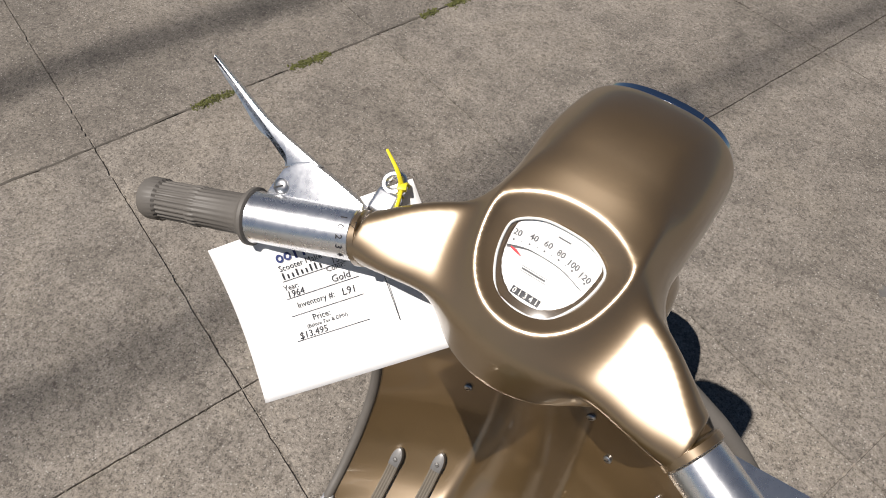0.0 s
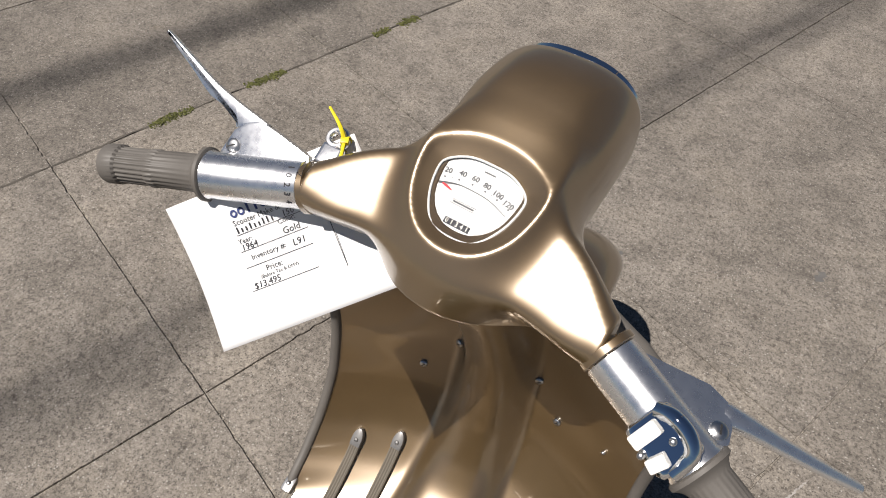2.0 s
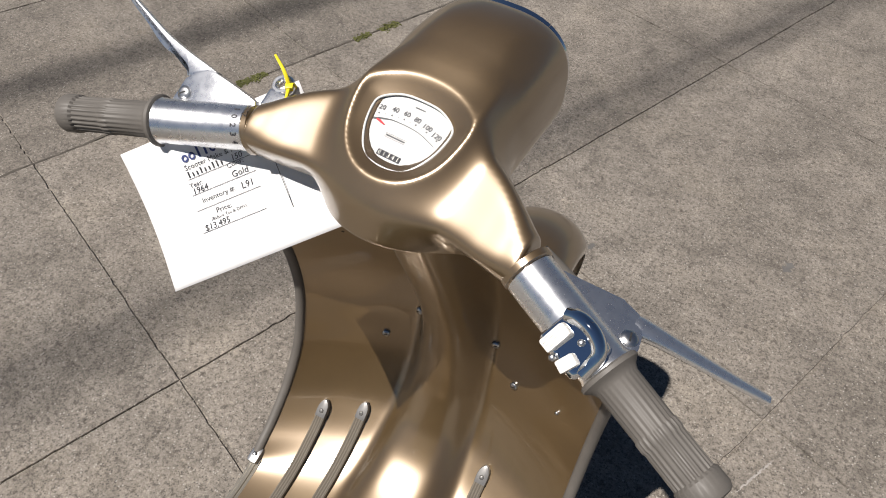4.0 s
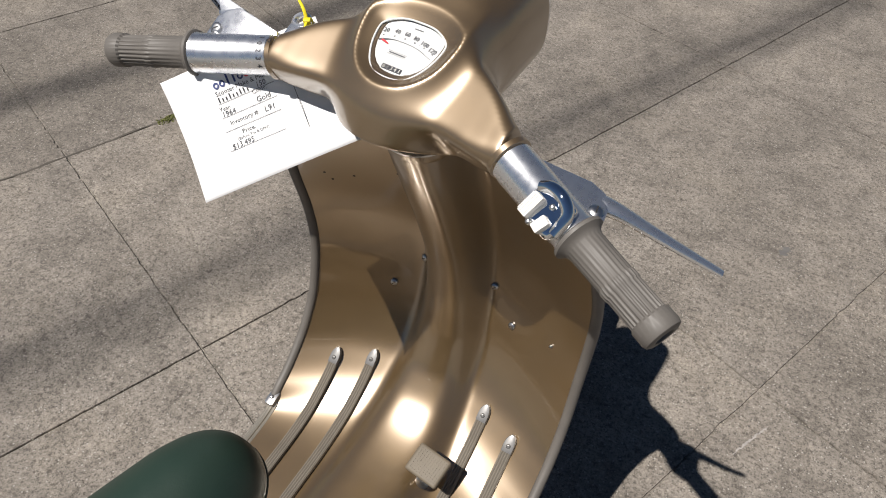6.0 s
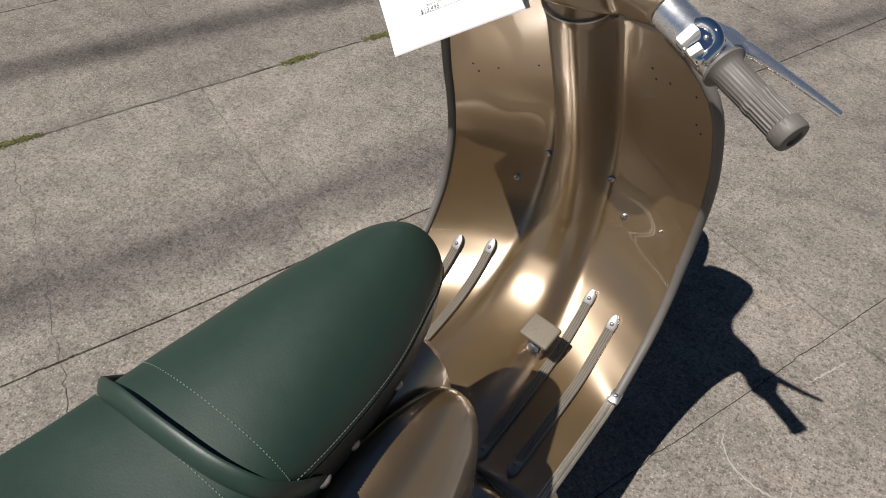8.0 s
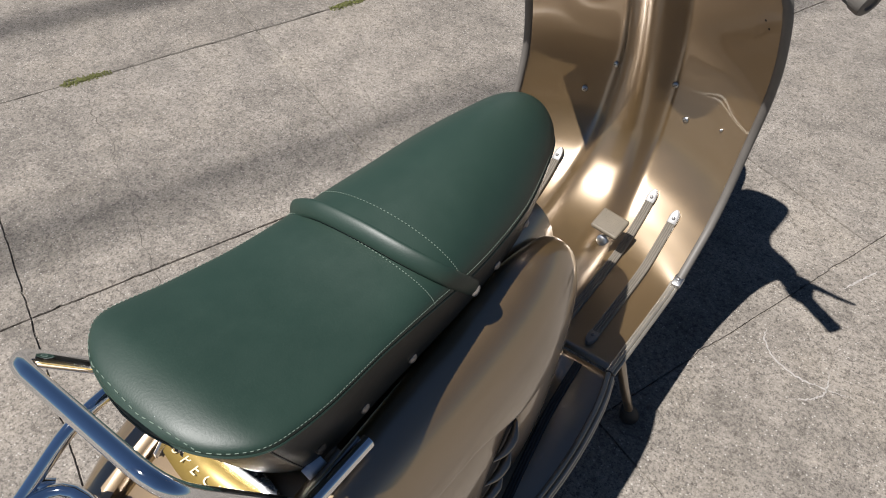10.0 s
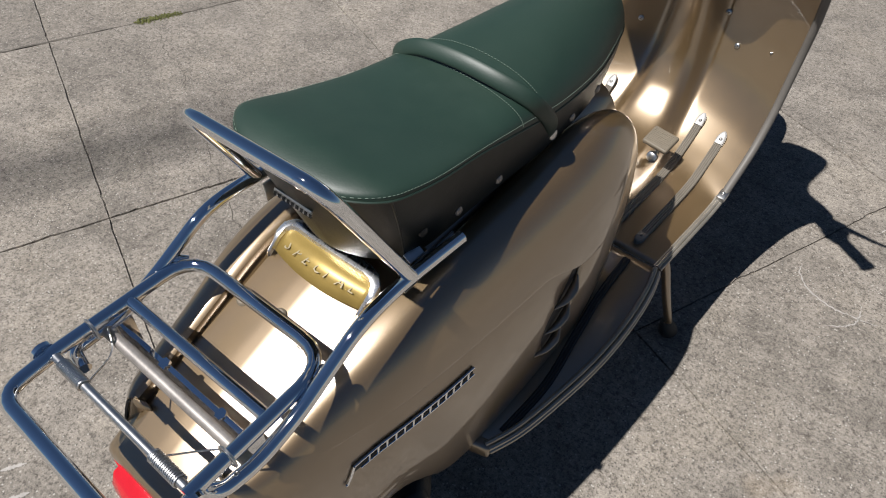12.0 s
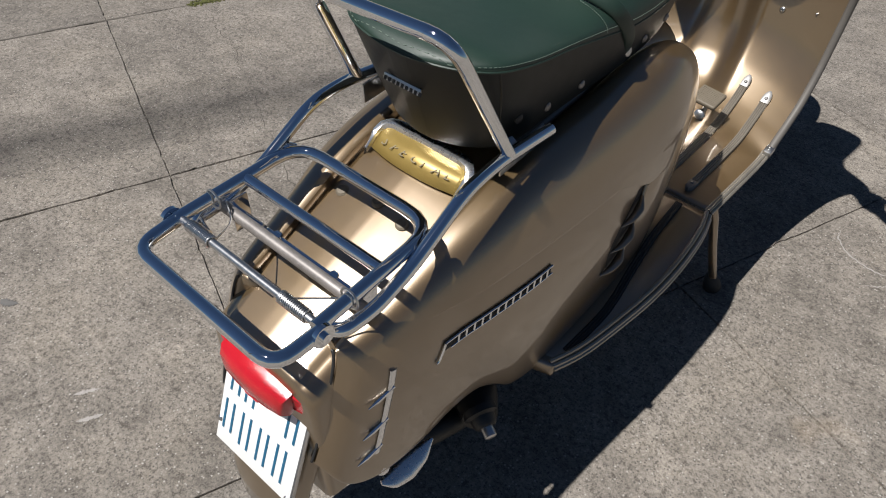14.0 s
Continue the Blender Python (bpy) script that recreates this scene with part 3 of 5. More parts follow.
def axis(s, lever=False):
    """The frame of one control: x out along the bar, y ahead of it, z up."""
    a = (Vector((-0.2045, -0.071, -0.031)) if s < 0 else Vector((0.1895, -0.071, -0.044))).normalized()
    if lever and s < 0:
        a = Vector((-0.2071, -0.0776, -0.0537)).normalized()
    f = Vector((0, 0, 1)).cross(a).normalized() * s
    if f.y < 0:
        f = -f
    u = a.cross(f) * s
    return STEER @ Matrix.Translation((s * 0.1545, -0.001, 1.039 if s < 0 and not lever else 1.035)) @ Matrix((a, f, u)).transposed().to_4x4()


def control(s):
    m = axis(s)
    turn = m @ pose(0, 0, 0, 0, 90, 0)
    bm = bmesh.new()
    lathe(bm, [(0.0, 0.021), (0.001, 0.0225), (0.0955, 0.0225), (0.097, 0.0235), (0.1, 0.0235), (0.1015, 0.02)], turn, 40)
    sleeve = part("control_sleeve", bm, ALLOY, scooter, "polished alloy gear-change sleeve" if s < 0 else "polished alloy throttle sleeve")
    bm = bmesh.new()
    prof = [(0.098, 0.017), (0.0985, 0.0245), (0.1, 0.0262), (0.1035, 0.0262), (0.1065, 0.0225), (0.109, 0.0205), (0.113, 0.0198), (0.159, 0.0192), (0.161, 0.0202), (0.169, 0.0202),
            (0.171, 0.0192), (0.206, 0.0192), (0.2085, 0.021), (0.223, 0.0212), (0.227, 0.0195), (0.2285, 0.0165), (0.2285, 0.0105), (0.225, 0.009)]
    prof = [(h if h < 0.1 else 0.1 + (h - 0.1) * 0.9, r if h < 0.11 else r * 0.94) for h, r in prof]
    lathe(bm, prof, turn, 96, 24, 0.0011, (0.1126, 0.1965))
    part("grip", bm, GRIP, scooter, "grey fluted rubber grip")
    # lever bracket and lever
    bm = bmesh.new()
    ol = [(0.003, 0.012), (0.1, 0.012), (0.1015, 0.03), (0.094, 0.042), (0.078, 0.054), (0.06, 0.052), (0.03, 0.034), (0.006, 0.02)]
    lm = axis(s, True) @ pose(0, 0, 0, 42 if s < 0 else 0, 0, 0)  # the left sleeve is turned into gear
    if s < 0:
        ol = [(-0.004, 0.014), (-0.004, 0.029), (0.012, 0.04), (0.028, 0.0505), (0.047, 0.0618), (0.064, 0.0605), (0.0765, 0.055), (0.0865, 0.0415), (0.096, 0.028), (0.1, 0.012)]
    slab(bm, ol, -0.008, 0.006, lm, 0.0035)
    part("lever_bracket", bm, ALLOY, sleeve, "cast alloy lever bracket")
    screw(scooter, lm @ Vector((0.089, 0.03, 0.0065) if s > 0 else (0.0765, 0.039, 0.006)), lm.to_3x3() @ Vector((0, 0, 1)), 0.0075, STEEL, "pivot_screw")
    bm = bmesh.new()
    if s > 0:
        tube(bm, [lm @ Vector(p) for p in ((0.074, 0.038, -0.001), (0.084, 0.048, -0.001), (0.1, 0.059, -0.003), (0.128, 0.078, -0.011), (0.158, 0.1, -0.021), (0.189, 0.126, -0.034))],
             [0.007, 0.0112, 0.0092, 0.0074, 0.0062, 0.0048], 14, 28, flat=0.7, up=lm.to_3x3() @ Vector((0, 0, 1)))
    else:
        # a broad blade that narrows into the curved finger piece
        outer = spline([(0.04, 0.0585), (0.0529, 0.0672), (0.0754, 0.0821), (0.1017, 0.1018), (0.1325, 0.1304), (0.159, 0.155)], 26)
        inner = spline([(0.161, 0.152), (0.1473, 0.1349), (0.1283, 0.1136), (0.1088, 0.0899), (0.0908, 0.077), (0.0789, 0.0665), (0.0764, 0.0565)], 26)
        slab(bm, [tuple(p) for p in outer + inner], -0.006, 0.0045, lm, 0.0032)
    part("lever", bm, ALLOY, scooter, "curved polished alloy lever")
    if s < 0:
        for k, c in enumerate("10234"):
            q = m @ Matrix.Diagonal((-1, 1, 1, 1)) @ pose(0, 0, 0, 4 + 22 * k, 0, 0) @ Matrix.Translation((-0.0105, 0, 0.0228))
            letters(c, 0.0085, q @ pose(0, 0, 0, 0, 0, -90), INK, sleeve, "gear_mark", align="CENTER", bold=0.00012)
        q = m @ Matrix.Diagonal((-1, 1, 1, 1)) @ pose(0, 0, 0, 20, 0, 0) @ Matrix.Translation((0.0035, 0, 0.0247))
        bm = bmesh.new()
        tube(bm, [q @ Vector((a, b, 0)) for a, b in ((-0.0028, 0), (0.0026, 0.0028), (0.0026, -0.0028))], 0.0005, 6, closed=True)
        part("pointer", bm, INK, sleeve)
    else:
        q = m @ pose(0, 0, 0, 38, 0, 0) @ Matrix.Translation((0.071, -0.004, 0.0215))
        bm = bmesh.new()
        box(bm, (0.044, 0.04, 0.017), q, 0.008, 5)
        tube(bm, [q @ Vector(p) for p in ((-0.019, 0.01, 0.004), (-0.009, 0.016, 0.009), (0.006, 0.0165, 0.0095), (0.018, 0.009, 0.006), (0.0205, -0.01, 0.002))], 0.0065, 12, 20)
        sw = part("light_switch", bm, CHROME, scooter, "chrome light switch with two white buttons")
        for x, y, a, sx, sy in ((-0.0105, -0.007, 0, 0.0115, 0.024), (0.0095, -0.0125, -10, 0.0105, 0.0155)):
            b = q @ Matrix.Translation((x, y, 0.0115)) @ pose(0, 0, 0, 8, 0, a)
            bm = bmesh.new()
            box(bm, (sx, sy, 0.009), b, 0.002)
            for k in range(5 if a == 0 else 0):
                box(bm, (0.0012, sy * 0.85, 0.001), b @ Matrix.Translation((-0.005 + 0.0025 * k, 0, 0.0047)))
            part("button", bm, WHITE, sw, "white plastic switch button")
        for x, y in ((0.004, 0.005), (-0.001, -0.019)):
            screw(sw, q @ Vector((x, y, 0.0095)), q.to_3x3() @ Vector((0, 0, 1)), 0.003, slot=False)


casing = headset()
speedometer(casing)
for side in (-1, 1):
    control(side)

# mirror lug on the left arm
bm = bmesh.new()
LUG = STEER @ Matrix.Translation((-0.157, 0.05, 1.058)) @ pose(0, 0, 0, 24, 0, 4)
tube(bm, [LUG @ Vector((0.0085 * math.cos(w), 0.0085 * math.sin(w), 0)) for w in np.linspace(0, 2 * math.pi, 24, endpoint=False)], 0.0045, 10, closed=True, flat=1.1)
box(bm, (0.024, 0.024, 0.011), LUG @ Matrix.Translation((0.0015, -0.0185, -0.001)), 0.0045, 3)
part("mirror_lug", bm, ALLOY, scooter, "chromed mirror lug")

# steering neck and its collar, chrome key lock below the casing
NECK_TOP, NECK_LOW = Vector((0.003, 0.334, 1.0)), Vector((0, 0.35, 0.93))
bm = bmesh.new()
nd = (NECK_LOW - NECK_TOP).normalized()
lathe(bm, [(-0.01, 0.046), (0.02, 0.048), (0.042, 0.048), (0.05, 0.046)], along(NECK_TOP, NECK_LOW), 36)
neck = part("steering_neck", bm, GOLD, scooter)
bm = bmesh.new()
lathe(bm, [(0.0, 0.045), (0.001, 0.0525), (0.004, 0.0525), (0.006, 0.047)], along(NECK_TOP + nd * 0.027, NECK_TOP + nd), 36)
part("neck_collar", bm, STEEL, neck, "bright steel neck collar")
bm = bmesh.new()
ends = [shield_at(x / HALF(13.0), 89.0) + Vector((0, 0, -0.0015)) for x in np.linspace(-0.055, 0.055, 23)]
bm.faces.new([bm.verts.new(p) for p in ends])
part("column_cap", bm, GOLD, neck, "", 0.003)
bm = bmesh.new()
box(bm, (0.036, 0.013, 0.006), STEER @ pose(0.002, -0.008, 1.007, 30, 8, 8), 0.0028)
part("key_lock", bm, CHROME, scooter, "chrome lock lip under the casing")
# front: horn cover, mudguard, wheel
bm = bmesh.new()
loft(bm, [[(x, y, z + a) for x, a in oval(0, 0, hw, up, dn, 2.4, 28)] for y, z, hw, up, dn in
          ((0.44, 0.82, 0.05, 0.05, 0.2), (0.49, 0.78, 0.06, 0.08, 0.2), (0.53, 0.74, 0.056, 0.08, 0.18), (0.56, 0.7, 0.04, 0.06, 0.14), (0.575, 0.69, 0.015, 0.02, 0.04))])
part("horn_cover", bm, GOLD, scooter, "gold painted horn cover")


def wheel(y, name):
    bm = bmesh.new()
    w = along((-0.05, y, 0.215), (0, y, 0.215))
    lathe(bm, [(0.012, 0.135), (0.005, 0.16), (0.008, 0.19), (0.022, 0.208), (0.05, 0.215), (0.078, 0.208), (0.092, 0.19), (0.095, 0.16), (0.088, 0.135)], w, 48)
    tyre = part(name, bm, BLACK, scooter, "black rubber scooter tyre on a painted rim")
    bm = bmesh.new()
    lathe(bm, [(0.02, 0.04), (0.015, 0.09), (0.008, 0.137), (0.05, 0.12), (0.092, 0.137), (0.085, 0.09), (0.08, 0.04)], w, 32)
    part("rim", bm, GOLD, tyre)


wheel(0.735, "front_wheel")
wheel(-0.6, "rear_wheel")


def mudguard():
    bm = bmesh.new()
    rings = []
    for w in np.linspace(radians(-12), radians(200), 30):
        hw = 0.095 * (0.75 + 0.25 * math.sin(min(max(w, 0), math.pi)))
        r = 0.265 + 0.05 * max(0, math.sin(w))
        c, s_ = math.cos(w), math.sin(w)
        rings.append([(x, 0.735 + c * (r - d), 0.225 + s_ * (r - d)) for x, d in ((hw * math.sin(q), 0.06 * (1 - math.cos(q)) ) for q in np.linspace(-math.pi / 2, math.pi / 2, 17))])
    loft(bm, rings, False)
    part("front_mudguard", bm, GOLD, scooter, "gold painted front mudguard", 0.002)


mudguard()
bm = bmesh.new()
for s in (-1, 1):
    tube(bm, [(s * 0.045, 0.53, 0.56), (s * 0.07, 0.58, 0.42), (s * 0.075, 0.66, 0.26), (s * 0.07, 0.735, 0.215)], 0.014, 10, 12)
part("fork", bm, DARK, scooter, "dark front fork links")

# brake pedal
bm = bmesh.new()
box(bm, (0.062, 0.05, 0.012), Matrix.Translation((0.082, 0.236, 0.39)) @ pose(0, 0, 0, 20, 0, -8), 0.005, 3)
PAD = worn("tan_rubber", (0.135, 0.112, 0.08), 0.6, 0.0, 400.0, 30.0, 0.12, 0.0001)
pedal = part("brake_pedal", bm, PAD, scooter, "tan rubber brake pedal pad")
bm = bmesh.new()
for i in range(9):
    for j in range(11):
        box(bm, (0.003, 0.0028, 0.0012), Matrix.Translation((0.082, 0.236, 0.39)) @ pose(0, 0, 0, 20, 0, -8) @ Matrix.Translation((-0.024 + 0.0048 * j, -0.018 + 0.0045 * i, 0.0062)))
part("tread", bm, PAD, pedal)
bm = bmesh.new()
tube(bm, [(0.082, 0.238, 0.382), (0.08, 0.24, 0.35), (0.075, 0.25, 0.305)], 0.006, 10, 8)
lathe(bm, [(0, 0.012), (0.012, 0.012), (0.014, 0.009)], along((0.078, 0.233, 0.345), (0.078, 0.22, 0.352)), 16)
part("pedal_stalk", bm, STEEL, pedal)

# ---- scooter: side panels and tail ----
P_Y = [-0.075, -0.1, -0.15, -0.25, -0.4, -0.58, -0.72, -0.82, -0.9, -0.965]
P_TOP = curve(P_Y, [0.56, 0.64, 0.69, 0.715, 0.705, 0.689, 0.662, 0.633, 0.604, 0.58])
P_LOW = curve([-0.075, -0.1, -0.15, -0.25, -0.4, -0.53, -0.61, -0.655, -0.7, -0.75, -0.8, -0.86, -0.92, -0.965],
              [0.34, 0.3, 0.285, 0.27, 0.25, 0.245, 0.265, 0.31, 0.345, 0.345, 0.322, 0.316, 0.345, 0.4])
P_XT = curve(P_Y, [0.13, 0.118, 0.11, 0.103, 0.102, 0.102, 0.1, 0.097, 0.094, 0.09])
P_R = P_Y[:-2] + [-0.87, -0.91, -0.94, -0.955, -0.965]
P_XM = curve(P_R, [0.142, 0.158, 0.175, 0.194, 0.196, 0.186, 0.168, 0.151, 0.143, 0.136, 0.126, 0.115, 0.1])
P_XB = curve(P_R, [0.138, 0.148, 0.16, 0.172, 0.172, 0.168, 0.158, 0.144, 0.137, 0.13, 0.12, 0.109, 0.095])


def crease(y):
    return 0.588 - 0.05 * step(-0.44, -0.3, y) - 0.008 * step(-0.6, -0.85, y)


def panel_point(y, k):
    """k from 0 at the top edge to 1 at the lower edge."""
    top, low, xt, xm, xb = P_TOP(y), P_LOW(y), P_XT(y), P_XM(y), P_XB(y)
    mid = low + (top - low) * 0.55
    e = 0.74
    if k < 0.5:
        w = k * math.pi
        x, z = xt + (xm - xt) * math.sin(w) ** e, mid + (top - mid) * math.cos(w) ** e
    else:
        w = (k - 0.5) * math.pi
        x, z = xb + (xm - xb) * math.cos(w), mid - (mid - low) * math.sin(w) ** 1.15
    # the lower face lies a little inside a crease that falls towards the rear
    gap = crease(y) - z
    if gap > -0.0014:
        x -= 0.014 * math.exp(-max(gap, 0.0) / 0.07) * step(-0.0014, 0.0014, gap) * step(-0.27, -0.33, y) * step(-0.84, -0.74, y)
    return Vector((x, y + lean(y, z), z))


def lean(y, z):
    """The rear end slants forward towards its top."""
    return (z - 0.4) * 0.33 * step(-0.62, -0.95, y)


def panel_on(y, z):
    want = y
    lo, hi = 0.0, 1.0
    for _ in range(6):
        y -= (y + lean(y, z) - want) * 0.7
    for _ in range(30):
        k = (lo + hi) / 2
        lo, hi = (k, hi) if panel_point(y, k).z > z else (lo, k)
    return panel_point(y, lo)


def side_panel(s):
    bm = bmesh.new()
    rings = []
    for y in list(np.linspace(-0.075, -0.15, 12)) + list(np.linspace(-0.165, -0.91, 56)) + list(np.linspace(-0.917, -0.965, 10)):
        lo, hi = 0.0, 1.0
        for _ in range(24):
            mid = (lo + hi) / 2
            lo, hi = (mid, hi) if panel_point(y, mid).z > crease(y) else (lo, mid)
        kc = min(max(lo, 0.1), 0.8)
        ks = list(np.linspace(0, kc - 0.03, 60)) + [kc + d for d in (-0.015, -0.008, -0.005, -0.0025, 0.0, 0.0025, 0.005, 0.008, 0.015)] + list(np.linspace(kc + 0.03, 1, 70))
        ring = [panel_point(y, k) for k in ks]
        lip = [ring[0] + Vector((-0.006, 0, -d)) for d in (0.05, 0.02, 0.004)]
        rings.append([Vector((s * p.x, p.y, p.z)) for p in lip + ring])
    # rolled-in front and rear edges
    front = [Vector((p.x - s * 0.02, p.y - 0.012, p.z)) for p in rings[0]]
    back = [Vector((p.x - s * 0.02, p.y + 0.008, p.z)) for p in rings[-1]]
    loft(bm, [front] + rings + [back], False)
    panel = part("side_panel", bm, GOLD, scooter, "gold painted side panel", 0.0025, 0.0)
    # black tube that draws the shaded gap behind the panel's rear edge
    bm = bmesh.new()
    tube(bm, [Vector((p.x - s * 0.004, p.y - 0.003, p.z)) for p in rings[-1]][11:-4], 0.002, 8)
    part("edge_gap_line", bm, BLACK, panel, "black line for the shaded gap at the panel's rear edge")
    # air slots with three fins; a black sheet paints the shade of the recess
    bm = bmesh.new()
    zs = np.linspace(0.53, 0.375, 16)
    outer = [panel_on(-0.318 - (0.53 - z) * 0.38, z) for z in zs]
    rows = []
    for f in np.linspace(0, 1, 7):
        rows.append([panel_on(-0.318 - (0.53 - z) * 0.38 - f * 0.058 * math.sin(math.pi * (0.1 + 0.84 * (0.53 - z) / 0.155)), z) for z in zs])
    loft(bm, [[Vector((s * (p.x + 0.0016), p.y, p.z)) for p in r] for r in rows], False)
    part("slot_shade", bm, BLACK, panel, "black patch for the shade inside the air slot")
    bm = bmesh.new()
    tube(bm, [Vector((s * (p.x + 0.003), p.y + 0.004, p.z)) for p in outer], 0.005, 10)
    part("slot_edge", bm, GOLD, panel)
    for z in (0.506, 0.46, 0.416):
        y = -0.318 - (0.53 - z) * 0.38
        a, b = panel_on(y + 0.001, z + 0.008), panel_on(y - 0.056, z - 0.022)
        bm = bmesh.new()
        tube(bm, [Vector((s * (q.x + e), q.y, q.z)) for q, e in ((a, 0.004), (a.lerp(b, 0.35), 0.011), (a.lerp(b, 0.7), 0.009), (b, 0.001))], [0.003, 0.0082, 0.006, 0.0015], 12, 16, flat=0.4, up=(0, -0.4, 1))
        part("fin", bm, GOLD, panel)
    # script badge drawn as a plain bright bar with upright strokes
    p, q = panel_on(-0.792, 0.512), panel_on(-0.578, 0.523)
    def at(f, dz=0.0, out=0.004):
        y, z = p.y + (q.y - p.y) * f, p.z + (q.z - p.z) * f + dz
        g = panel_on(y, z)
        return Vector((s * (g.x + out), g.y, g.z))
    bm = bmesh.new()
    tube(bm, [at(f, 0.014) for f in np.linspace(0.06, 1.0, 18)], 0.0018, 8)
    tube(bm, [at(f, 0.0) for f in np.linspace(0.1, 1.0, 18)], 0.0014, 8)
    tube(bm, [at(0.06, 0.014), at(0.03, 0.0), at(0.0, -0.012), at(-0.02, -0.012)], 0.002, 8, 8)
    for f in np.linspace(0.16, 0.94, 13):
        tube(bm, [at(f, 0.0), at(f + 0.012, 0.013)], 0.0014, 6)
    part("badge", bm, CHROME, panel, "chrome script badge")
    bm = bmesh.new()
    loft(bm, [[at(f, 0.016, 0.0015) for f in np.linspace(0.05, 1.0, 18)], [at(f, -0.003, 0.0015) for f in np.linspace(0.05, 1.0, 18)]], False)
    part("badge_backing", bm, BLACK, panel)
    # three-barbed trim behind
    bm = bmesh.new()
    def strip_y(z):
        return -0.858 - (0.537 - z) * 0.25
    for z in (0.508, 0.452, 0.402):
        g, h = panel_on(strip_y(z) + 0.004, z), panel_on(strip_y(z) - 0.036, z - 0.014)
        tube(bm, [Vector((s * (g.x + 0.003), g.y, g.z)), Vector((s * (g.x * 0.4 + h.x * 0.6 + 0.005), g.y * 0.4 + h.y * 0.6, g.z * 0.4 + h.z * 0.6)), Vector((s * (h.x + 0.006), h.y, h.z))], [0.0026, 0.0034, 0.0008], 8)
    line = [panel_on(strip_y(z), z) for z in np.linspace(0.537, 0.388, 10)]
    tube(bm, [Vector((s * (g.x + 0.002), g.y, g.z)) for g in line], 0.0062, 10, flat=0.42, up=(1, 0, 0))
    part("rear_trim", bm, CHROME, panel, "chrome barbed trim")
    return panel


for side in (-1, 1):
    side_panel(side)

T_Y = [-0.56, -0.66, -0.74, -0.82, -0.9, -0.945]
T_TOP = curve(T_Y, [0.694, 0.672, 0.641, 0.608, 0.575, 0.553])


def tail():
    def arch(y, top, hw, low, inset=0.0):
        """A section: up one side, round the shoulder, over a low roof, and down."""
        half = [(0.0, top), (0.004, top - 0.0003)] + [(x, top - 0.16 * (math.hypot(x, 0.02) - 0.02)) for x in np.linspace(0.015, hw - 0.03, 8)]
        z1 = half[-1][1]
        half += [(hw - 0.03 + 0.03 * math.sin(w), z1 - 0.004 - 0.03 * (1 - math.cos(w))) for w in np.linspace(0.12, math.pi / 2, 9)]
        half += [(hw + 0.008 * step(-0.78, -0.92, y) * t ** 0.6, z1 - 0.034 - (z1 - 0.034 - low) * t) for t in (0.15, 0.35, 0.6, 0.8, 1.0)]
        half = [(max(x - inset, 0.0) if x > 0.03 else x, z - inset if z > low + 0.02 else z) for x, z in half]
        return [(-x, y, z) for x, z in half[:0:-1]] + [(x, y, z) for x, z in half]
    bm = bmesh.new()
    rows = [(y, T_TOP(y), 0.112 - 0.012 * step(-0.8, -0.95, y), 0.4 - 0.1 * step(-0.7, -0.9, y), 0.0) for y in np.linspace(-0.56, -0.945, 26)]
    rows += [(-0.951, T_TOP(-0.945), 0.1, 0.3, 0.0015), (-0.9555, T_TOP(-0.945), 0.1, 0.3, 0.005), (-0.958, T_TOP(-0.945), 0.1, 0.3, 0.011)]
    vs = loft(bm, [arch(*r) for r in rows], False)
    bm.faces.new(vs[-1])
    body = part("tail", bm, GOLD, scooter, "gold painted tail and rear mudguard")
    # flap of the mudguard below the plate
    bm = bmesh.new()
    loft(bm, [[(hw * math.sin(w), y + 0.03 * (1 - math.cos(w)), z) for w in np.linspace(-1.5, 1.5, 17)]
              for y, z, hw in ((-0.965, 0.44, 0.096), (-0.985, 0.38, 0.093), (-1.004, 0.32, 0.088), (-1.014, 0.26, 0.08), (-1.016, 0.22, 0.07))], False)
    part("mudguard_flap", bm, GOLD, body, "", 0.003)
    # three low taupe discs on the tail, below the front of the rack's platform
    for x, y in ((-0.066, -0.741), (-0.005, -0.734), (0.042, -0.739)):
        bm = bmesh.new()
        lathe(bm, [(-0.004, 0.0095), (0.002, 0.0095), (0.0045, 0.007), (0.005, 0.002)], along((x, y, T_TOP(y) - 0.16 * abs(x) + 0.002), (x, y - 0.34, T_TOP(y) - 0.16 * abs(x) + 0.94)), 16)
        part("round_button", bm, PAD, body, "low round taupe button")
    for s in (-1, 1):
        bm = bmesh.new()
        tube(bm, [(s * 0.109, y, T_TOP(y) - 0.018) for y in np.linspace(-0.6, -0.86, 12)], 0.003, 8)
        part("channel_rubber", bm, BLACK, body, "dark rubber edging")
    return body


tail()

# frame under the seat
bm = bmesh.new()
loft(bm, [[(x, y, z + a) for x, a in oval(0, 0, hw, up, dn, 3.0, 32)] for y, z, hw, up, dn in
          ((-0.05, 0.52, 0.05, 0.08, 0.2), (-0.065, 0.55, 0.085, 0.11, 0.24), (-0.09, 0.56, 0.105, 0.135, 0.25), (-0.15, 0.56, 0.112, 0.15, 0.25), (-0.4, 0.56, 0.115, 0.15, 0.2), (-0.6, 0.56, 0.11, 0.12, 0.1))])
part("frame_cover", bm, GOLD, scooter, "gold painted cover under the seat")
bm = bmesh.new()
box(bm, (0.2, 0.6, 0.12), Matrix.Translation((0, -0.35, 0.25)), 0.03)
tube(bm, [(0.05, -0.62, 0.215), (0.11, -0.64, 0.225), (0.16, -0.68, 0.235)], [0.06, 0.045, 0.03], 20, 10)
part("engine", bm, DARK, scooter, "dark cast engine casing")


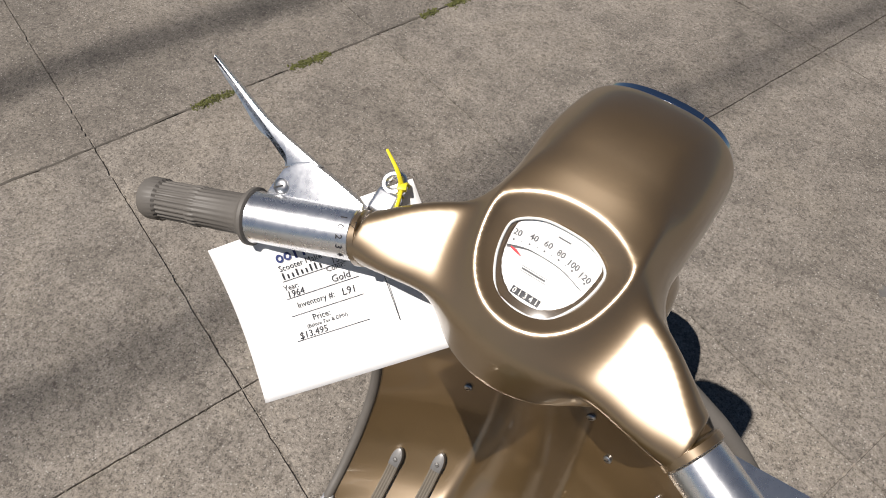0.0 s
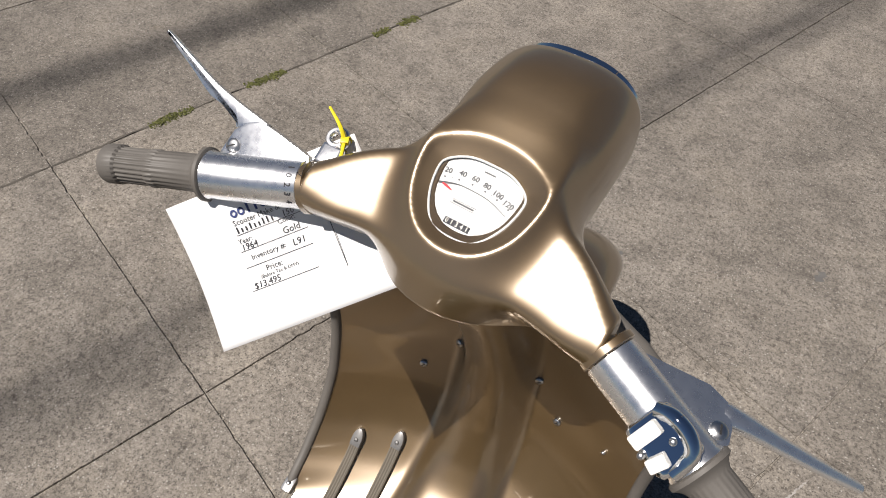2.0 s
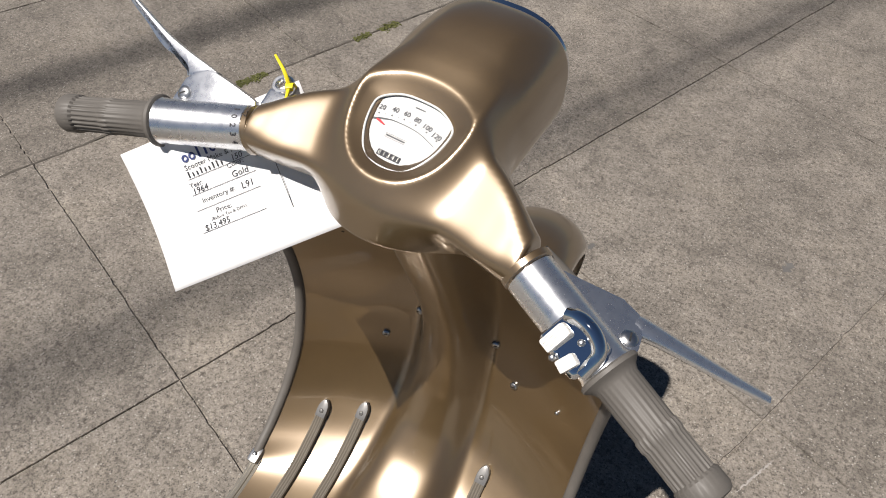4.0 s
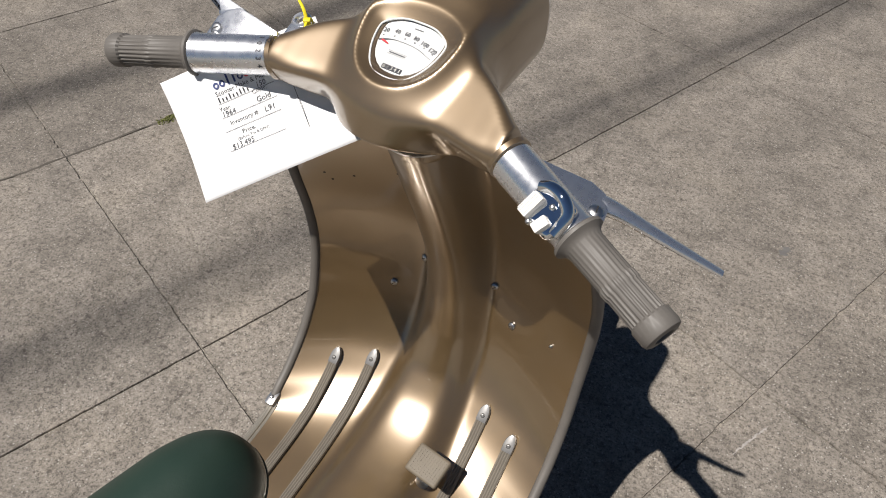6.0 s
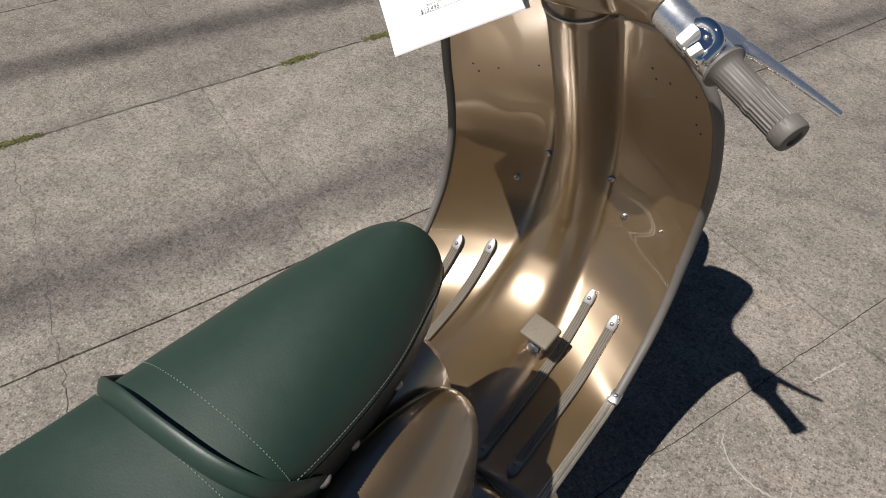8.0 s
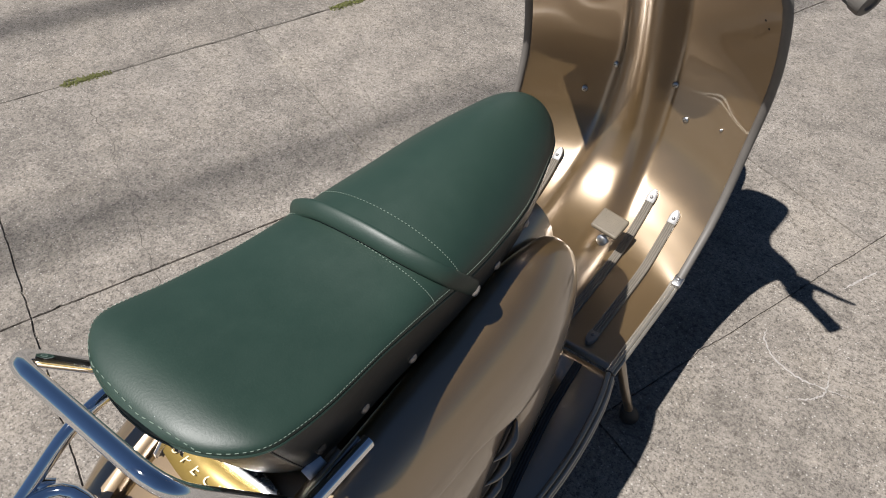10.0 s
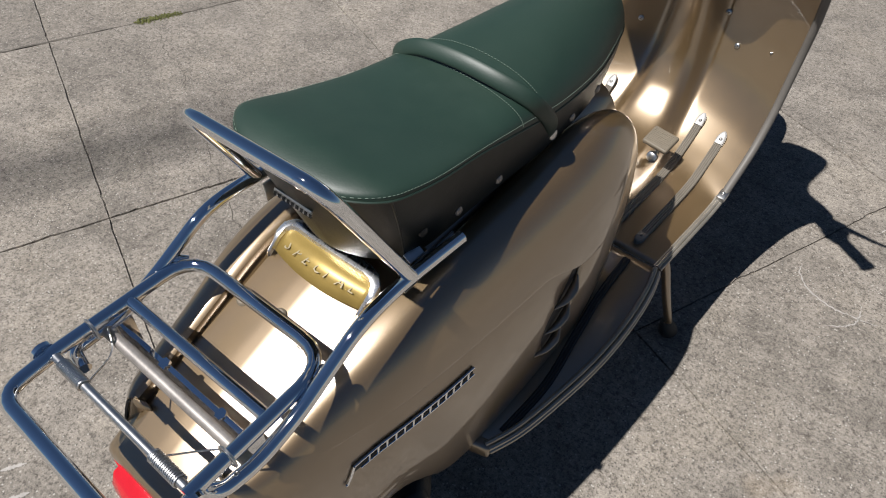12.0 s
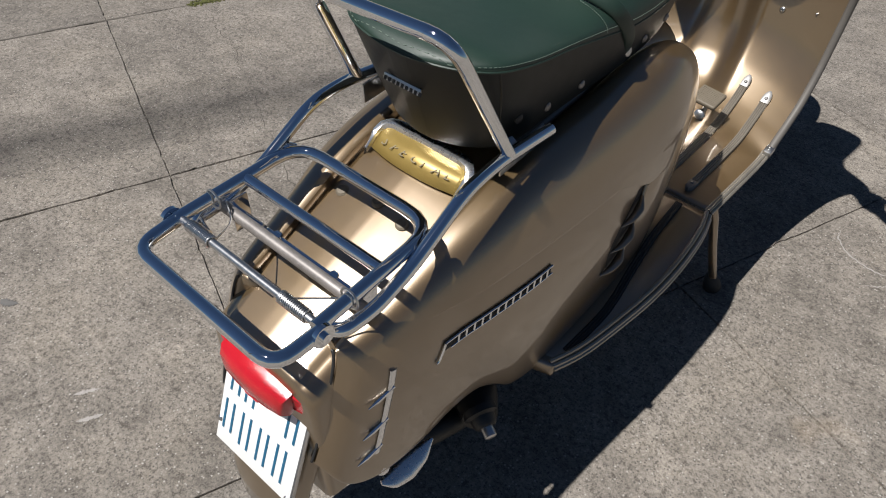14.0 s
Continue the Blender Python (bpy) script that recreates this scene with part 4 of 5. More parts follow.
# ---- scooter: rear footboards ----
def rear_board(s):
    bm = bmesh.new()
    ys = np.linspace(-0.036, -0.535, 30)
    out = curve([-0.03, -0.1, -0.2, -0.3, -0.4, -0.48, -0.54], [0.24, 0.255, 0.262, 0.258, 0.243, 0.225, 0.2])
    drop = curve([-0.03, -0.2, -0.4, -0.54], [0.31, 0.305, 0.29, 0.27])
    rings = []
    for y in ys:
        o = out(y)
        rings.append([(s * x, y, drop(y) - e) for x, e in ((0.1, 0.0), (o - 0.05, 0.0), (o - 0.012, 0.0), (o - 0.003, 0.004), (o, 0.012), (o - 0.002, 0.03))])
    loft(bm, rings, False)
    b = part("rear_footboard", bm, GOLD, scooter, "gold painted rear footboard", 0.003)
    for k, (dx, dz) in enumerate(((-0.008, 0.003), (0.0, -0.003), (0.0025, -0.011))):
        bm = bmesh.new()
        tube(bm, [(s * (out(y) + dx), y, drop(y) + dz) for y in ys], 0.0045, 8)
        part("edge_rib", bm, STRIP, b, "ribbed alloy edge strip")
    bm = bmesh.new()
    box(bm, (0.075, 0.022, 0.032), Matrix.Translation((s * 0.168, -0.54, 0.258)) @ pose(0, 0, 0, 0, 0, s * 16), 0.008, 3)
    part("board_end", bm, GOLD, b, "rounded end of the footboard")
    for xs, y0, y1 in (((0.178, 0.184, 0.198, 0.212, 0.205), -0.05, -0.5), ):
        f = curve([y0, y0 * 0.75 + y1 * 0.25, (y0 + y1) / 2, y0 * 0.25 + y1 * 0.75, y1], xs)
        bm = bmesh.new()
        for k in (-1, 0, 1):
            tube(bm, [(s * (f(y) + 0.0045 * k), y, drop(y) + 0.002) for y in np.linspace(y0, y1, 24)], 0.0038, 8, flat=0.9)
        part("rubber_strip", bm, BLACK, b, "black rubber strip")


for side in (-1, 1):
    rear_board(side)
for s in (-1, 1):
    bm = bmesh.new()
    tube(bm, [(s * 0.2, 0.02, 0.285), (s * 0.226, 0.04, 0.27), (s * 0.25, 0.07, 0.15), (s * 0.275, 0.1, 0.03)], 0.01, 12, 10)
    leg = part("stand_leg", bm, GOLD, scooter, "gold painted centre stand leg")
    bm = bmesh.new()
    lathe(bm, [(0, 0.02), (0.004, 0.022), (0.02, 0.02), (0.045, 0.013), (0.047, 0.011)], along((s * 0.281, 0.106, 0.0), (s * 0.266, 0.096, 0.05)), 16)
    part("foot", bm, BLACK, leg, "black rubber stand foot")

# kick-start lever and exhaust stub
bm = bmesh.new()
tube(bm, [(0.137, -0.888, 0.283), (0.14, -0.868, 0.274), (0.141, -0.84, 0.27), (0.142, -0.81, 0.271), (0.143, -0.782, 0.28)], [0.004, 0.016, 0.021, 0.016, 0.002], 16, 26, flat=0.4, up=(0.5, 0, 1))
lathe(bm, [(0, 0.013), (0.004, 0.015), (0.02, 0.015), (0.024, 0.012), (0.034, 0.012)], along((0.122, -0.888, 0.34), (0.138, -0.872, 0.285)), 18)
part("kick_pedal", bm, ALLOY, scooter, "polished alloy kick-start pedal")
bm = bmesh.new()
lathe(bm, [(0.0, 0.03), (0.012, 0.03), (0.016, 0.022), (0.03, 0.02), (0.034, 0.016)], along((0.15, -0.672, 0.24), (0.21, -0.7, 0.222)), 18)
part("axle_boss", bm, DARK, scooter, "dark axle boss")
bm = bmesh.new()
lathe(bm, [(0.03, 0.009), (0.032, 0.011), (0.05, 0.011), (0.052, 0.008)], along((0.15, -0.672, 0.24), (0.21, -0.7, 0.222)), 12)
part("axle_nut", bm, STEEL, scooter, "bright ribbed nut")
bm = bmesh.new()
tube(bm, [(0.09, -0.55, 0.17), (0.12, -0.66, 0.19), (0.09, -0.78, 0.2)], 0.022, 14, 10)
part("silencer", bm, DARK, scooter, "dark exhaust silencer")

# ---- scooter: seat ----
S_Y = [-0.012, -0.02, -0.035, -0.06, -0.1, -0.2, -0.32, -0.42, -0.5, -0.58, -0.63, -0.655, -0.675, -0.69, -0.699, -0.703]
S_HALF = curve(S_Y, [0.008, 0.027, 0.045, 0.06, 0.074, 0.099, 0.11, 0.111, 0.112, 0.117, 0.115, 0.108, 0.09, 0.065, 0.035, 0.012])
S_TOP = curve(S_Y, [0.774, 0.8, 0.82, 0.835, 0.845, 0.851, 0.846, 0.838, 0.837, 0.851, 0.863, 0.868, 0.867, 0.863, 0.857, 0.853])
S_SEAM = curve(S_Y, [0.768, 0.77, 0.772, 0.775, 0.777, 0.777, 0.785, 0.803, 0.819, 0.835, 0.845, 0.849, 0.851, 0.852, 0.852, 0.852])
S_LOW = curve([-0.012, -0.06, -0.2, -0.45, -0.6, -0.703], [0.728, 0.72, 0.717, 0.718, 0.714, 0.712])
S_BASE = curve([-0.012, -0.06, -0.2, -0.45, -0.6, -0.703], [0.86, 0.9, 0.93, 0.9, 0.82, 0.78])
S_FULL = curve([-0.012, -0.1, -0.25, -0.4, -0.55, -0.703], [1.0, 1.3, 1.2, 0.85, 0.72, 0.72])


def on_seat(y, w, lift=0.0):
    """A place on the cushion: w from -90 degrees at one seam to 90 at the other, in radians."""
    wide = 1.0 + 0.16 * step(-0.57, -0.69, y) if w < 0 else 1.0
    return Vector(((S_HALF(y) + lift) * wide * math.sin(w), y, S_SEAM(y) + (S_TOP(y) - S_SEAM(y) + lift) * max(math.cos(w), 0.0) ** S_FULL(y)))


def seat():
    ys = [-0.012 - 0.691 * (0.5 - 0.5 * math.cos(math.pi * t)) for t in np.linspace(0, 1, 90)]
    bm = bmesh.new()
    rings = [[on_seat(y, w) for w in np.linspace(-math.pi / 2, math.pi / 2, 45)] for y in ys]
    loft(bm, rings, False)
    top = part("seat", bm, GREEN, scooter, "dual seat with green vinyl top and black sides")
    # dark sides down to the base
    edge = [Vector(r[-1]) for r in rings] + [Vector(r[0]) for r in rings[::-1]]
    def at(p, k):
        yy = p.y + 0.05 * k * step(-0.52, -0.69, p.y) - 0.012 * k * step(-0.1, -0.02, p.y)
        bulge = 1.0 + 0.03 * math.sin(math.pi * k)
        return Vector((p.x * (1 - (1 - S_BASE(p.y)) * k) * bulge, yy, S_SEAM(p.y) * (1 - k) + S_LOW(p.y) * k))
    bm = bmesh.new()
    loft(bm, [[at(p, k) for p in edge] for k in np.linspace(0, 1, 14)], True, False)
    part("seat_side", bm, VINYL, top, "black vinyl seat side")
    bm = bmesh.new()
    tube(bm, [at(p, 0.0) + Vector((0, 0, -0.001)) for p in edge], 0.0016, 6, closed=True)
    part("welt", bm, GREEN, top)
    for s in (-1, 1):
        # upright corner seam behind
        bm = bmesh.new()
        tube(bm, [at(Vector((s * S_HALF(-0.652), -0.652, 0)), k) for k in np.linspace(0, 1, 9)], 0.0015, 6)
        part("corner_seam", bm, VINYL, top)
    # stitches: along the welt and across the cushion
    bm = bmesh.new()
    def stitch(pts):
        for a, b in zip(pts[::2], pts[1::2]):
            tube(bm, [a, b], 0.0005, 5)
    for s in (-1, 1):
        stitch([on_seat(y, s * 1.42, 0.0004) for y in np.linspace(-0.06, -0.69, 280)])
    stitch([on_seat(-0.6975 + 0.006 * abs(w), w, 0.0004) for w in np.linspace(-1.3, 1.3, 30)])
    for y in (-0.362, -0.414):
        stitch([on_seat(y, w, 0.0005) for w in np.linspace(-1.5, 1.5, 130)])
    tagged(part("stitching", bm, THREAD, top, "pale stitching"), kind="stuff")
    # passenger strap: a flat padded band with raised borders, pulled tight over the cushion
    band = [(0.1, -0.321, 0.733), (0.112, -0.343, 0.77), (0.113, -0.368, 0.802), (0.1, -0.39, 0.829), (0.06, -0.404, 0.846), (0.0, -0.409, 0.852), (-0.06, -0.409, 0.845),
            (-0.097, -0.407, 0.826), (-0.112, -0.4, 0.806), (-0.114, -0.375, 0.778), (-0.102, -0.335, 0.735)]
    band = spline(band, 60)
    bm = bmesh.new()
    tube(bm, band, 0.0045, 20, flat=2.5, up=(0, 1, 0))
    part("strap", bm, GREEN, top, "green padded passenger strap")
    for s in (-1, 1):
        bm = bmesh.new()
        lathe(bm, [(0, 0.009), (0.004, 0.009), (0.006, 0.006), (0.0065, 0.002)], along((s * 0.103, -0.323, 0.74), (s * 0.2, -0.33, 0.775)), 14)
        part("strap_bolt", bm, STEEL, top, "bright strap bolt")
        for y, z, mat in ((-0.53, 0.743, DULL), (-0.448, 0.74, DULL), (-0.275, 0.742, DULL), (-0.19, 0.742, DULL), (-0.615, 0.757, DARK)):
            bm = bmesh.new()
            side = at(Vector((S_HALF(y), y, 0)), (S_SEAM(y) - z) / (S_SEAM(y) - S_LOW(y)))
            lathe(bm, [(-0.002, 0.0065), (0.0015, 0.0065), (0.0035, 0.0045), (0.004, 0.001)], along((s * side.x, side.y, z), (s * 0.4, side.y, z - 0.02)), 12)
            part("stud", bm, mat, top, "round metal stud" if mat is DULL else "dark hinge bolt")
        bm = bmesh.new()
        box(bm, (0.014, 0.024, 0.003), pose(s * 0.098, -0.604, 0.722, 8, s * 30, 0), 0.001)
        part("seat_bracket", bm, STEEL, top, "bright metal seat bracket")
    # maker's plate on the back: plain bars
    bm = bmesh.new()
    box(bm, (0.06, 0.003, 0.009), Matrix.Translation((-0.006, -0.686, 0.799)) @ pose(0, 0, 0, -20, 0, 0), 0.0014)
    part("nameplate", bm, STEEL, top, "small metal nameplate")
    bars([(-0.028 + 0.007 * k, -0.003, 0.0045, 0.005) for k in range(9)], Matrix.Translation((-0.006, -0.6882, 0.799)) @ pose(0, 0, 0, 70, 0, 0), BLACK, top, "nameplate_mark")


seat()

# badge plate behind the seat
LETTER = worn("dull_plated_letter", (0.4, 0.34, 0.22), 0.4, 0.6, 500.0, 30.0, 0.1)
bm = bmesh.new()
def badge_z(x, y):
    return T_TOP(y) - 0.13 * (math.hypot(x, 0.02) - 0.02) + 0.002
n = 25
outline = []
ins = [(x, -0.674 - 0.013 * math.cos(x / 0.075 * 1.45)) for x in np.linspace(-0.075, 0.075, n)]
outs = [(x, -0.647 - 0.006 * math.cos(x / 0.075 * 1.45)) for x in np.linspace(-0.075, 0.075, n)]
loft(bm, [[(x, y, badge_z(x, y) + 0.004) for x, y in ins], [(x, y, badge_z(x, y) + 0.019) for x, y in outs]], False)
badge = part("model_badge", bm, BRASS, scooter, "brass-coloured model badge with raised letters", 0.004)
bm = bmesh.new()
def badge_lift(x, y):
    return badge_z(x, y) + 0.004 + 0.017 * min(max((y + 0.687) / 0.036, 0.0), 1.2)
path = [(-0.0765, y) for y in np.linspace(-0.684, -0.662, 6)] + [(-0.074, -0.654), (-0.068, -0.6495)] + [(x, y + 0.0015) for x, y in outs[3:-3]] + [(0.068, -0.6495), (0.074, -0.654)] + [(0.0765, y) for y in np.linspace(-0.662, -0.684, 6)]
path = [Vector((*p, 0)) for p in path]
strips = [[], [], [], [], []]
for i, p in enumerate(path):
    d = (path[min(i + 1, len(path) - 1)] - path[max(i - 1, 0)]).normalized()
    nrm = Vector((-d.y, d.x, 0))
    wide = 0.004 + 0.011 * step(2, 9, i) * step(len(path) - 3, len(path) - 10, i)
    for row, (o, h) in zip(strips, ((-0.001, -0.004), (0.0, 0.003), (wide * 0.5, 0.0048), (wide, 0.003), (wide + 0.0015, -0.012))):
        q = p + nrm * o
        row.append((q.x, q.y, badge_lift(p.x, p.y) + h))
loft(bm, strips, False)
part("badge_frame", bm, ALLOY, badge, "bright badge surround")
for k, c in enumerate("SPECIAL"):
    f = (k - 3) * 0.0185
    y = -0.6665 - 0.0105 * math.cos(f / 0.075 * 1.45)
    m = Matrix.Translation((f - 0.006, y, badge_z(f, y) + 0.0125)) @ pose(0, 0, 0, 12, 0, f * 110)
    letters(c, 0.0185, m, LETTER, badge, "letter", thick=0.0006, slant=0.25)

# ---- scooter: rear rack ----
def bend_line(pts, r=0.03, k=6):
    """A polyline with its corners rounded."""
    pts = [Vector(p) for p in pts]
    out = [pts[0]]
    for a, b, c in zip(pts, pts[1:], pts[2:]):
        u, v = (a - b), (c - b)
        q = min(r, u.length * 0.45, v.length * 0.45)
        p0, p2 = b + u.normalized() * q, b + v.normalized() * q
        for t in np.linspace(0, 1, k):
            out.append(p0 * (1 - t) ** 2 + b * 2 * t * (1 - t) + p2 * t * t)
    return out + [pts[-1]]


def rack():
    def bar(name, pts, r, mat=CHROME, corner=0.03, parent=None, label=""):
        bm = bmesh.new()
        tube(bm, bend_line(pts, corner), r, 14)
        return part(name, bm, mat, parent, label)
    main = bar("rail", [(0.127, -0.552, 0.73), (0.129, -0.665, 0.742), (0.13, -0.725, 0.737), (0.131, -0.82, 0.682), (0.131, -0.88, 0.663), (0.128, -0.925, 0.664), (0.1, -0.93, 0.66)], 0.0085, corner=0.03, parent=scooter, label="chrome luggage rack of bent tubes")
    bar("rail", [(-0.127, -0.552, 0.73), (-0.129, -0.665, 0.742), (-0.13, -0.725, 0.737), (-0.131, -0.82, 0.682), (-0.131, -0.88, 0.663), (-0.128, -0.925, 0.664), (-0.1, -0.93, 0.66)], 0.0085, parent=main)
    bar("backrest_loop", [(0.129, -0.645, 0.742), (0.107, -0.735, 0.915), (-0.101, -0.735, 0.904), (-0.129, -0.645, 0.742)], 0.0085, corner=0.035, parent=main)
    bar("platform", [(0.118, -0.95, 0.686), (0.114, -0.76, 0.694), (-0.12, -0.762, 0.694), (-0.122, -0.95, 0.686)], 0.0085, corner=0.045, parent=main)
    bar("platform_bar", [(0.115, -0.848, 0.69), (-0.12, -0.85, 0.69)], 0.0075, parent=main)
    bar("rear_loop", [(0.124, -0.95, 0.684), (0.123, -1.008, 0.683), (-0.116, -1.006, 0.683), (-0.122, -0.95, 0.684)], 0.009, corner=0.05, parent=main)
    bar("lower_bar", [(0.131, -0.885, 0.663), (-0.131, -0.885, 0.663)], 0.0075, DULL, parent=main, label="dull worn alloy cross bar")
    bar("spring_rod", [(0.118, -0.945, 0.686), (-0.118, -0.945, 0.686)], 0.0052, STEEL, parent=main)
    for s in (-1, 1):
        bm = bmesh.new()
        lathe(bm, [(0, 0.014), (0.006, 0.014)], along((s * 0.127, -0.95, 0.684), (s * 0.2, -0.95, 0.684)), 20)
        lathe(bm, [(0.006, 0.006), (0.01, 0.006)], along((s * 0.127, -0.95, 0.684), (s * 0.2, -0.95, 0.684)), 12)
        part("hinge", bm, CHROME, main)
        bm = bmesh.new()
        turns = [(s * (0.06 + 0.042 * t), -0.945 + 0.0068 * math.cos(15 * 2 * math.pi * t), 0.686 + 0.0068 * math.sin(15 * 2 * math.pi * t)) for t in np.linspace(0, 1, 181)]
        tube(bm, turns, 0.0013, 6)
        part("spring", bm, STEEL, main, "steel coil spring")
        bm = bmesh.new()
        tube(bm, [(s * 0.063, -0.942, 0.682), (s * 0.09, -0.9, 0.668), (s * 0.116, -0.885, 0.676)], 0.0012, 6, 8)
        ring = [(s * (0.117 + 0.0125 * math.cos(w)), -0.9, 0.688 + 0.013 * math.sin(w)) for w in np.linspace(0, 2 * math.pi, 20, endpoint=False)]
        tube(bm, ring, 0.0015, 6, closed=True)
        part("spring_wire", bm, STEEL, main)
        bm = bmesh.new()
        box(bm, (0.003, 0.09, 0.03), Matrix.Translation((s * 0.118, -0.6, 0.72)) @ pose(0, 0, 0, 4, 0, 0), 0.001)
        part("bracket", bm, STEEL, main, "steel rack bracket")
        bm = bmesh.new()
        tube(bm, [(s * 0.118, -0.77, 0.692), (s * 0.131, -0.785, 0.7)], 0.007, 10)
        part("weld", bm, CHROME, main)
    bm = bmesh.new()
    box(bm, (0.23, 0.013, 0.004), Matrix.Translation((0, -0.868, 0.643)) @ pose(0, 0, 0, 20, 0, 0), 0.0012)
    for s in (-1, 1):
        box(bm, (0.004, 0.026, 0.05), Matrix.Translation((s * 0.113, -0.87, 0.65)), 0.001)
        lathe(bm, [(0, 0.007), (0.005, 0.007)], along((s * 0.05, -0.865, 0.644), (s * 0.05, -0.868, 0.66)), 6)
    part("cross_strap", bm, CHROME, main, "flat steel strap with two bolts")


rack()

# ---- scooter: rear light and number plate ----
def lens(rows):
    """A red lens from sections (y, half width, top, low at the ends, low in the middle)."""
    bm = bmesh.new()
    loft(bm, [[(x, y + 0.012 * (x / 0.1) ** 2, z) for x, z in [(-hw, z1), (-hw * 0.5, z1 + 0.003), (0, z1 + 0.004), (hw * 0.5, z1 + 0.003), (hw, z1), (hw * 0.97, z0), (hw * 0.5, zm), (0, zm - 0.001), (-hw * 0.5, zm), (-hw * 0.97, z0)]]
              for y, hw, z1, z0, zm in rows])
    return bm


light = part("tail_light", lens(((-0.94, 0.095, 0.52, 0.491, 0.487), (-0.961, 0.095, 0.518, 0.488, 0.484), (-0.966, 0.091, 0.513, 0.491, 0.487))), RED, scooter, "red plastic tail light lens")
part("stop_lens", lens(((-0.953, 0.064, 0.523, 0.483, 0.479), (-0.972, 0.064, 0.518, 0.48, 0.475), (-0.98, 0.058, 0.509, 0.483, 0.478), (-0.982, 0.05, 0.503, 0.487, 0.484))), RED, light, "faceted red middle lens")
bm = bmesh.new()
box(bm, (0.026, 0.01, 0.006), Matrix.Translation((0, -0.975, 0.4735)) @ pose(0, 0, 0, 20, 0, 0), 0.002)
part("lens_lug", bm, RED, light)
for x in (-0.03, 0.03):
    screw(light, (x, -0.975, 0.4765), (0, -0.6, -0.8), 0.0032, CHROME, slot=False)
PLATE = Matrix.Translation((0.002, -0.976, 0.403)) @ pose(0, 0, 0, 69, 0, 0)
bm = bmesh.new()
box(bm, (0.166, 0.172, 0.004), PLATE, 0.0015)
plate = part("plate_holder", bm, STEEL, scooter, "steel number plate holder")
bm = bmesh.new()
box(bm, (0.158, 0.164, 0.003), PLATE @ Matrix.Translation((0, 0, 0.003)), 0.001)
part("number_plate", bm, ENAMEL, plate, "white enamelled number plate")
bars([(x + d, y, 0.0045, h) for x, y, h in ((-0.066, 0.018, 0.05), (-0.036, 0.018, 0.05), (0.046, 0.018, 0.05), (-0.07, -0.055, 0.055), (-0.034, -0.06, 0.06), (0.002, -0.06, 0.06), (0.038, -0.06, 0.06)) for d in (0, 0.016)],
     PLATE @ Matrix.Translation((0, 0, 0.0047)), PLATEINK, plate, "plate_bar")
for x, y in ((-0.076, -0.045), (0.074, 0.072), (-0.074, 0.072), (0.074, -0.075)):
    screw(plate, PLATE @ Vector((x, y, 0.004)), PLATE.to_3x3() @ Vector((0, 0, 1)), 0.005, slot=False)

# ---- price sheet tucked behind the bars ----
P_BL, P_UP, P_RIGHT = Vector((-0.183, 0.160, 0.897)), Vector((-0.656, 0.392, 0.643)).normalized(), Vector((0.714, 0.592, 0.372)).normalized()
P_N = P_RIGHT.cross(P_UP)
P_W, P_H = 0.2, 0.15


def sheet(x, y, lift=0.0):
    """x from the left edge, y up from the lower edge; the sheet is a little curled."""
    c = -0.008 * math.sin(math.pi * min(max(y / P_H, 0), 1)) * (1 - 0.4 * x / P_W) - 0.006 * (x / P_W) ** 2
    return P_BL + P_RIGHT * x + P_UP * y + P_N * (c + lift)


price = thing("price_sheet", "white printed price sheet with handwriting, tucked behind the handlebar", "paper")
bm = bmesh.new()
loft(bm, [[sheet(x, y) for x in np.linspace(0, P_W, 24)] for y in np.linspace(0, P_H, 18)], False)
part("sheet", bm, PAPER, price, "", 0.0003)


def on_sheet(x0, y0):
    return lambda x, y: sheet(x0 + x + 0.009, y0 + y - 0.009, 0.0008)


for words, size, x, y in (("Scooter Make & Model:", 0.0076, 0.047, 0.1195), ("Year:", 0.007, 0.0445, 0.1015), ("Color:", 0.007, 0.089, 0.106), ("Inventory #:", 0.0075, 0.051, 0.083), ("Price:", 0.0078, 0.061, 0.0685), ("(Before Tax & DMV)", 0.0048, 0.053, 0.063)):
    letters(words, size, None, INK, price, "printed_line", on_sheet(x, y))
for words, size, x, y in (("150", 0.0085, 0.096, 0.1115), ("1964", 0.0088, 0.045, 0.0945), ("Gold", 0.0092, 0.09, 0.0955), ("L91", 0.0095, 0.095, 0.0815), ("$13,495", 0.0088, 0.043, 0.0552)):
    letters(words, size, None, INK, price, "handwriting", on_sheet(x, y), 0.12)
on_paper = lambda x, y: sheet(x + 0.009, y - 0.009, 0.0008)
bars([(0.048 + 0.0046 * k, 0.1115, 0.0016, 0.0042 + 0.0022 * (k in (0, 3, 6, 7))) for k in range(9)], None, INK, price, "handwritten_bar", on_paper)
bars([(0.046, 0.1098, 0.072, 0.0005), (0.0435, 0.0934, 0.072, 0.0005), (0.042, 0.077, 0.072, 0.0005), (0.0395, 0.0538, 0.072, 0.0005), (0.138, 0.045, 0.0007, 0.095)], None, INK, price, "rule", on_paper)
for k in range(9):
    # the maker's mark as rounds and uprights in navy and red
    bm = bmesh.new()
    x = 0.05 + 0.0078 * k
    ink = BLUEINK if k < 5 else REDINK
    if k in (2, 3):
        loft(bm, [[on_paper(x + 0.002 + d, y) for d in (-0.0012, 0.0012)] for y in (0.127, 0.133, 0.14)], False)
    else:
        rr = [(math.cos(w), math.sin(w)) for w in np.linspace(0, 2 * math.pi, 20)]
        loft(bm, [[on_paper(x + 0.002 + c * r, 0.131 + q * r * 1.1) for c, q in rr] for r in (0.0036, 0.0017)], False)
    part("mark", bm, ink, price)

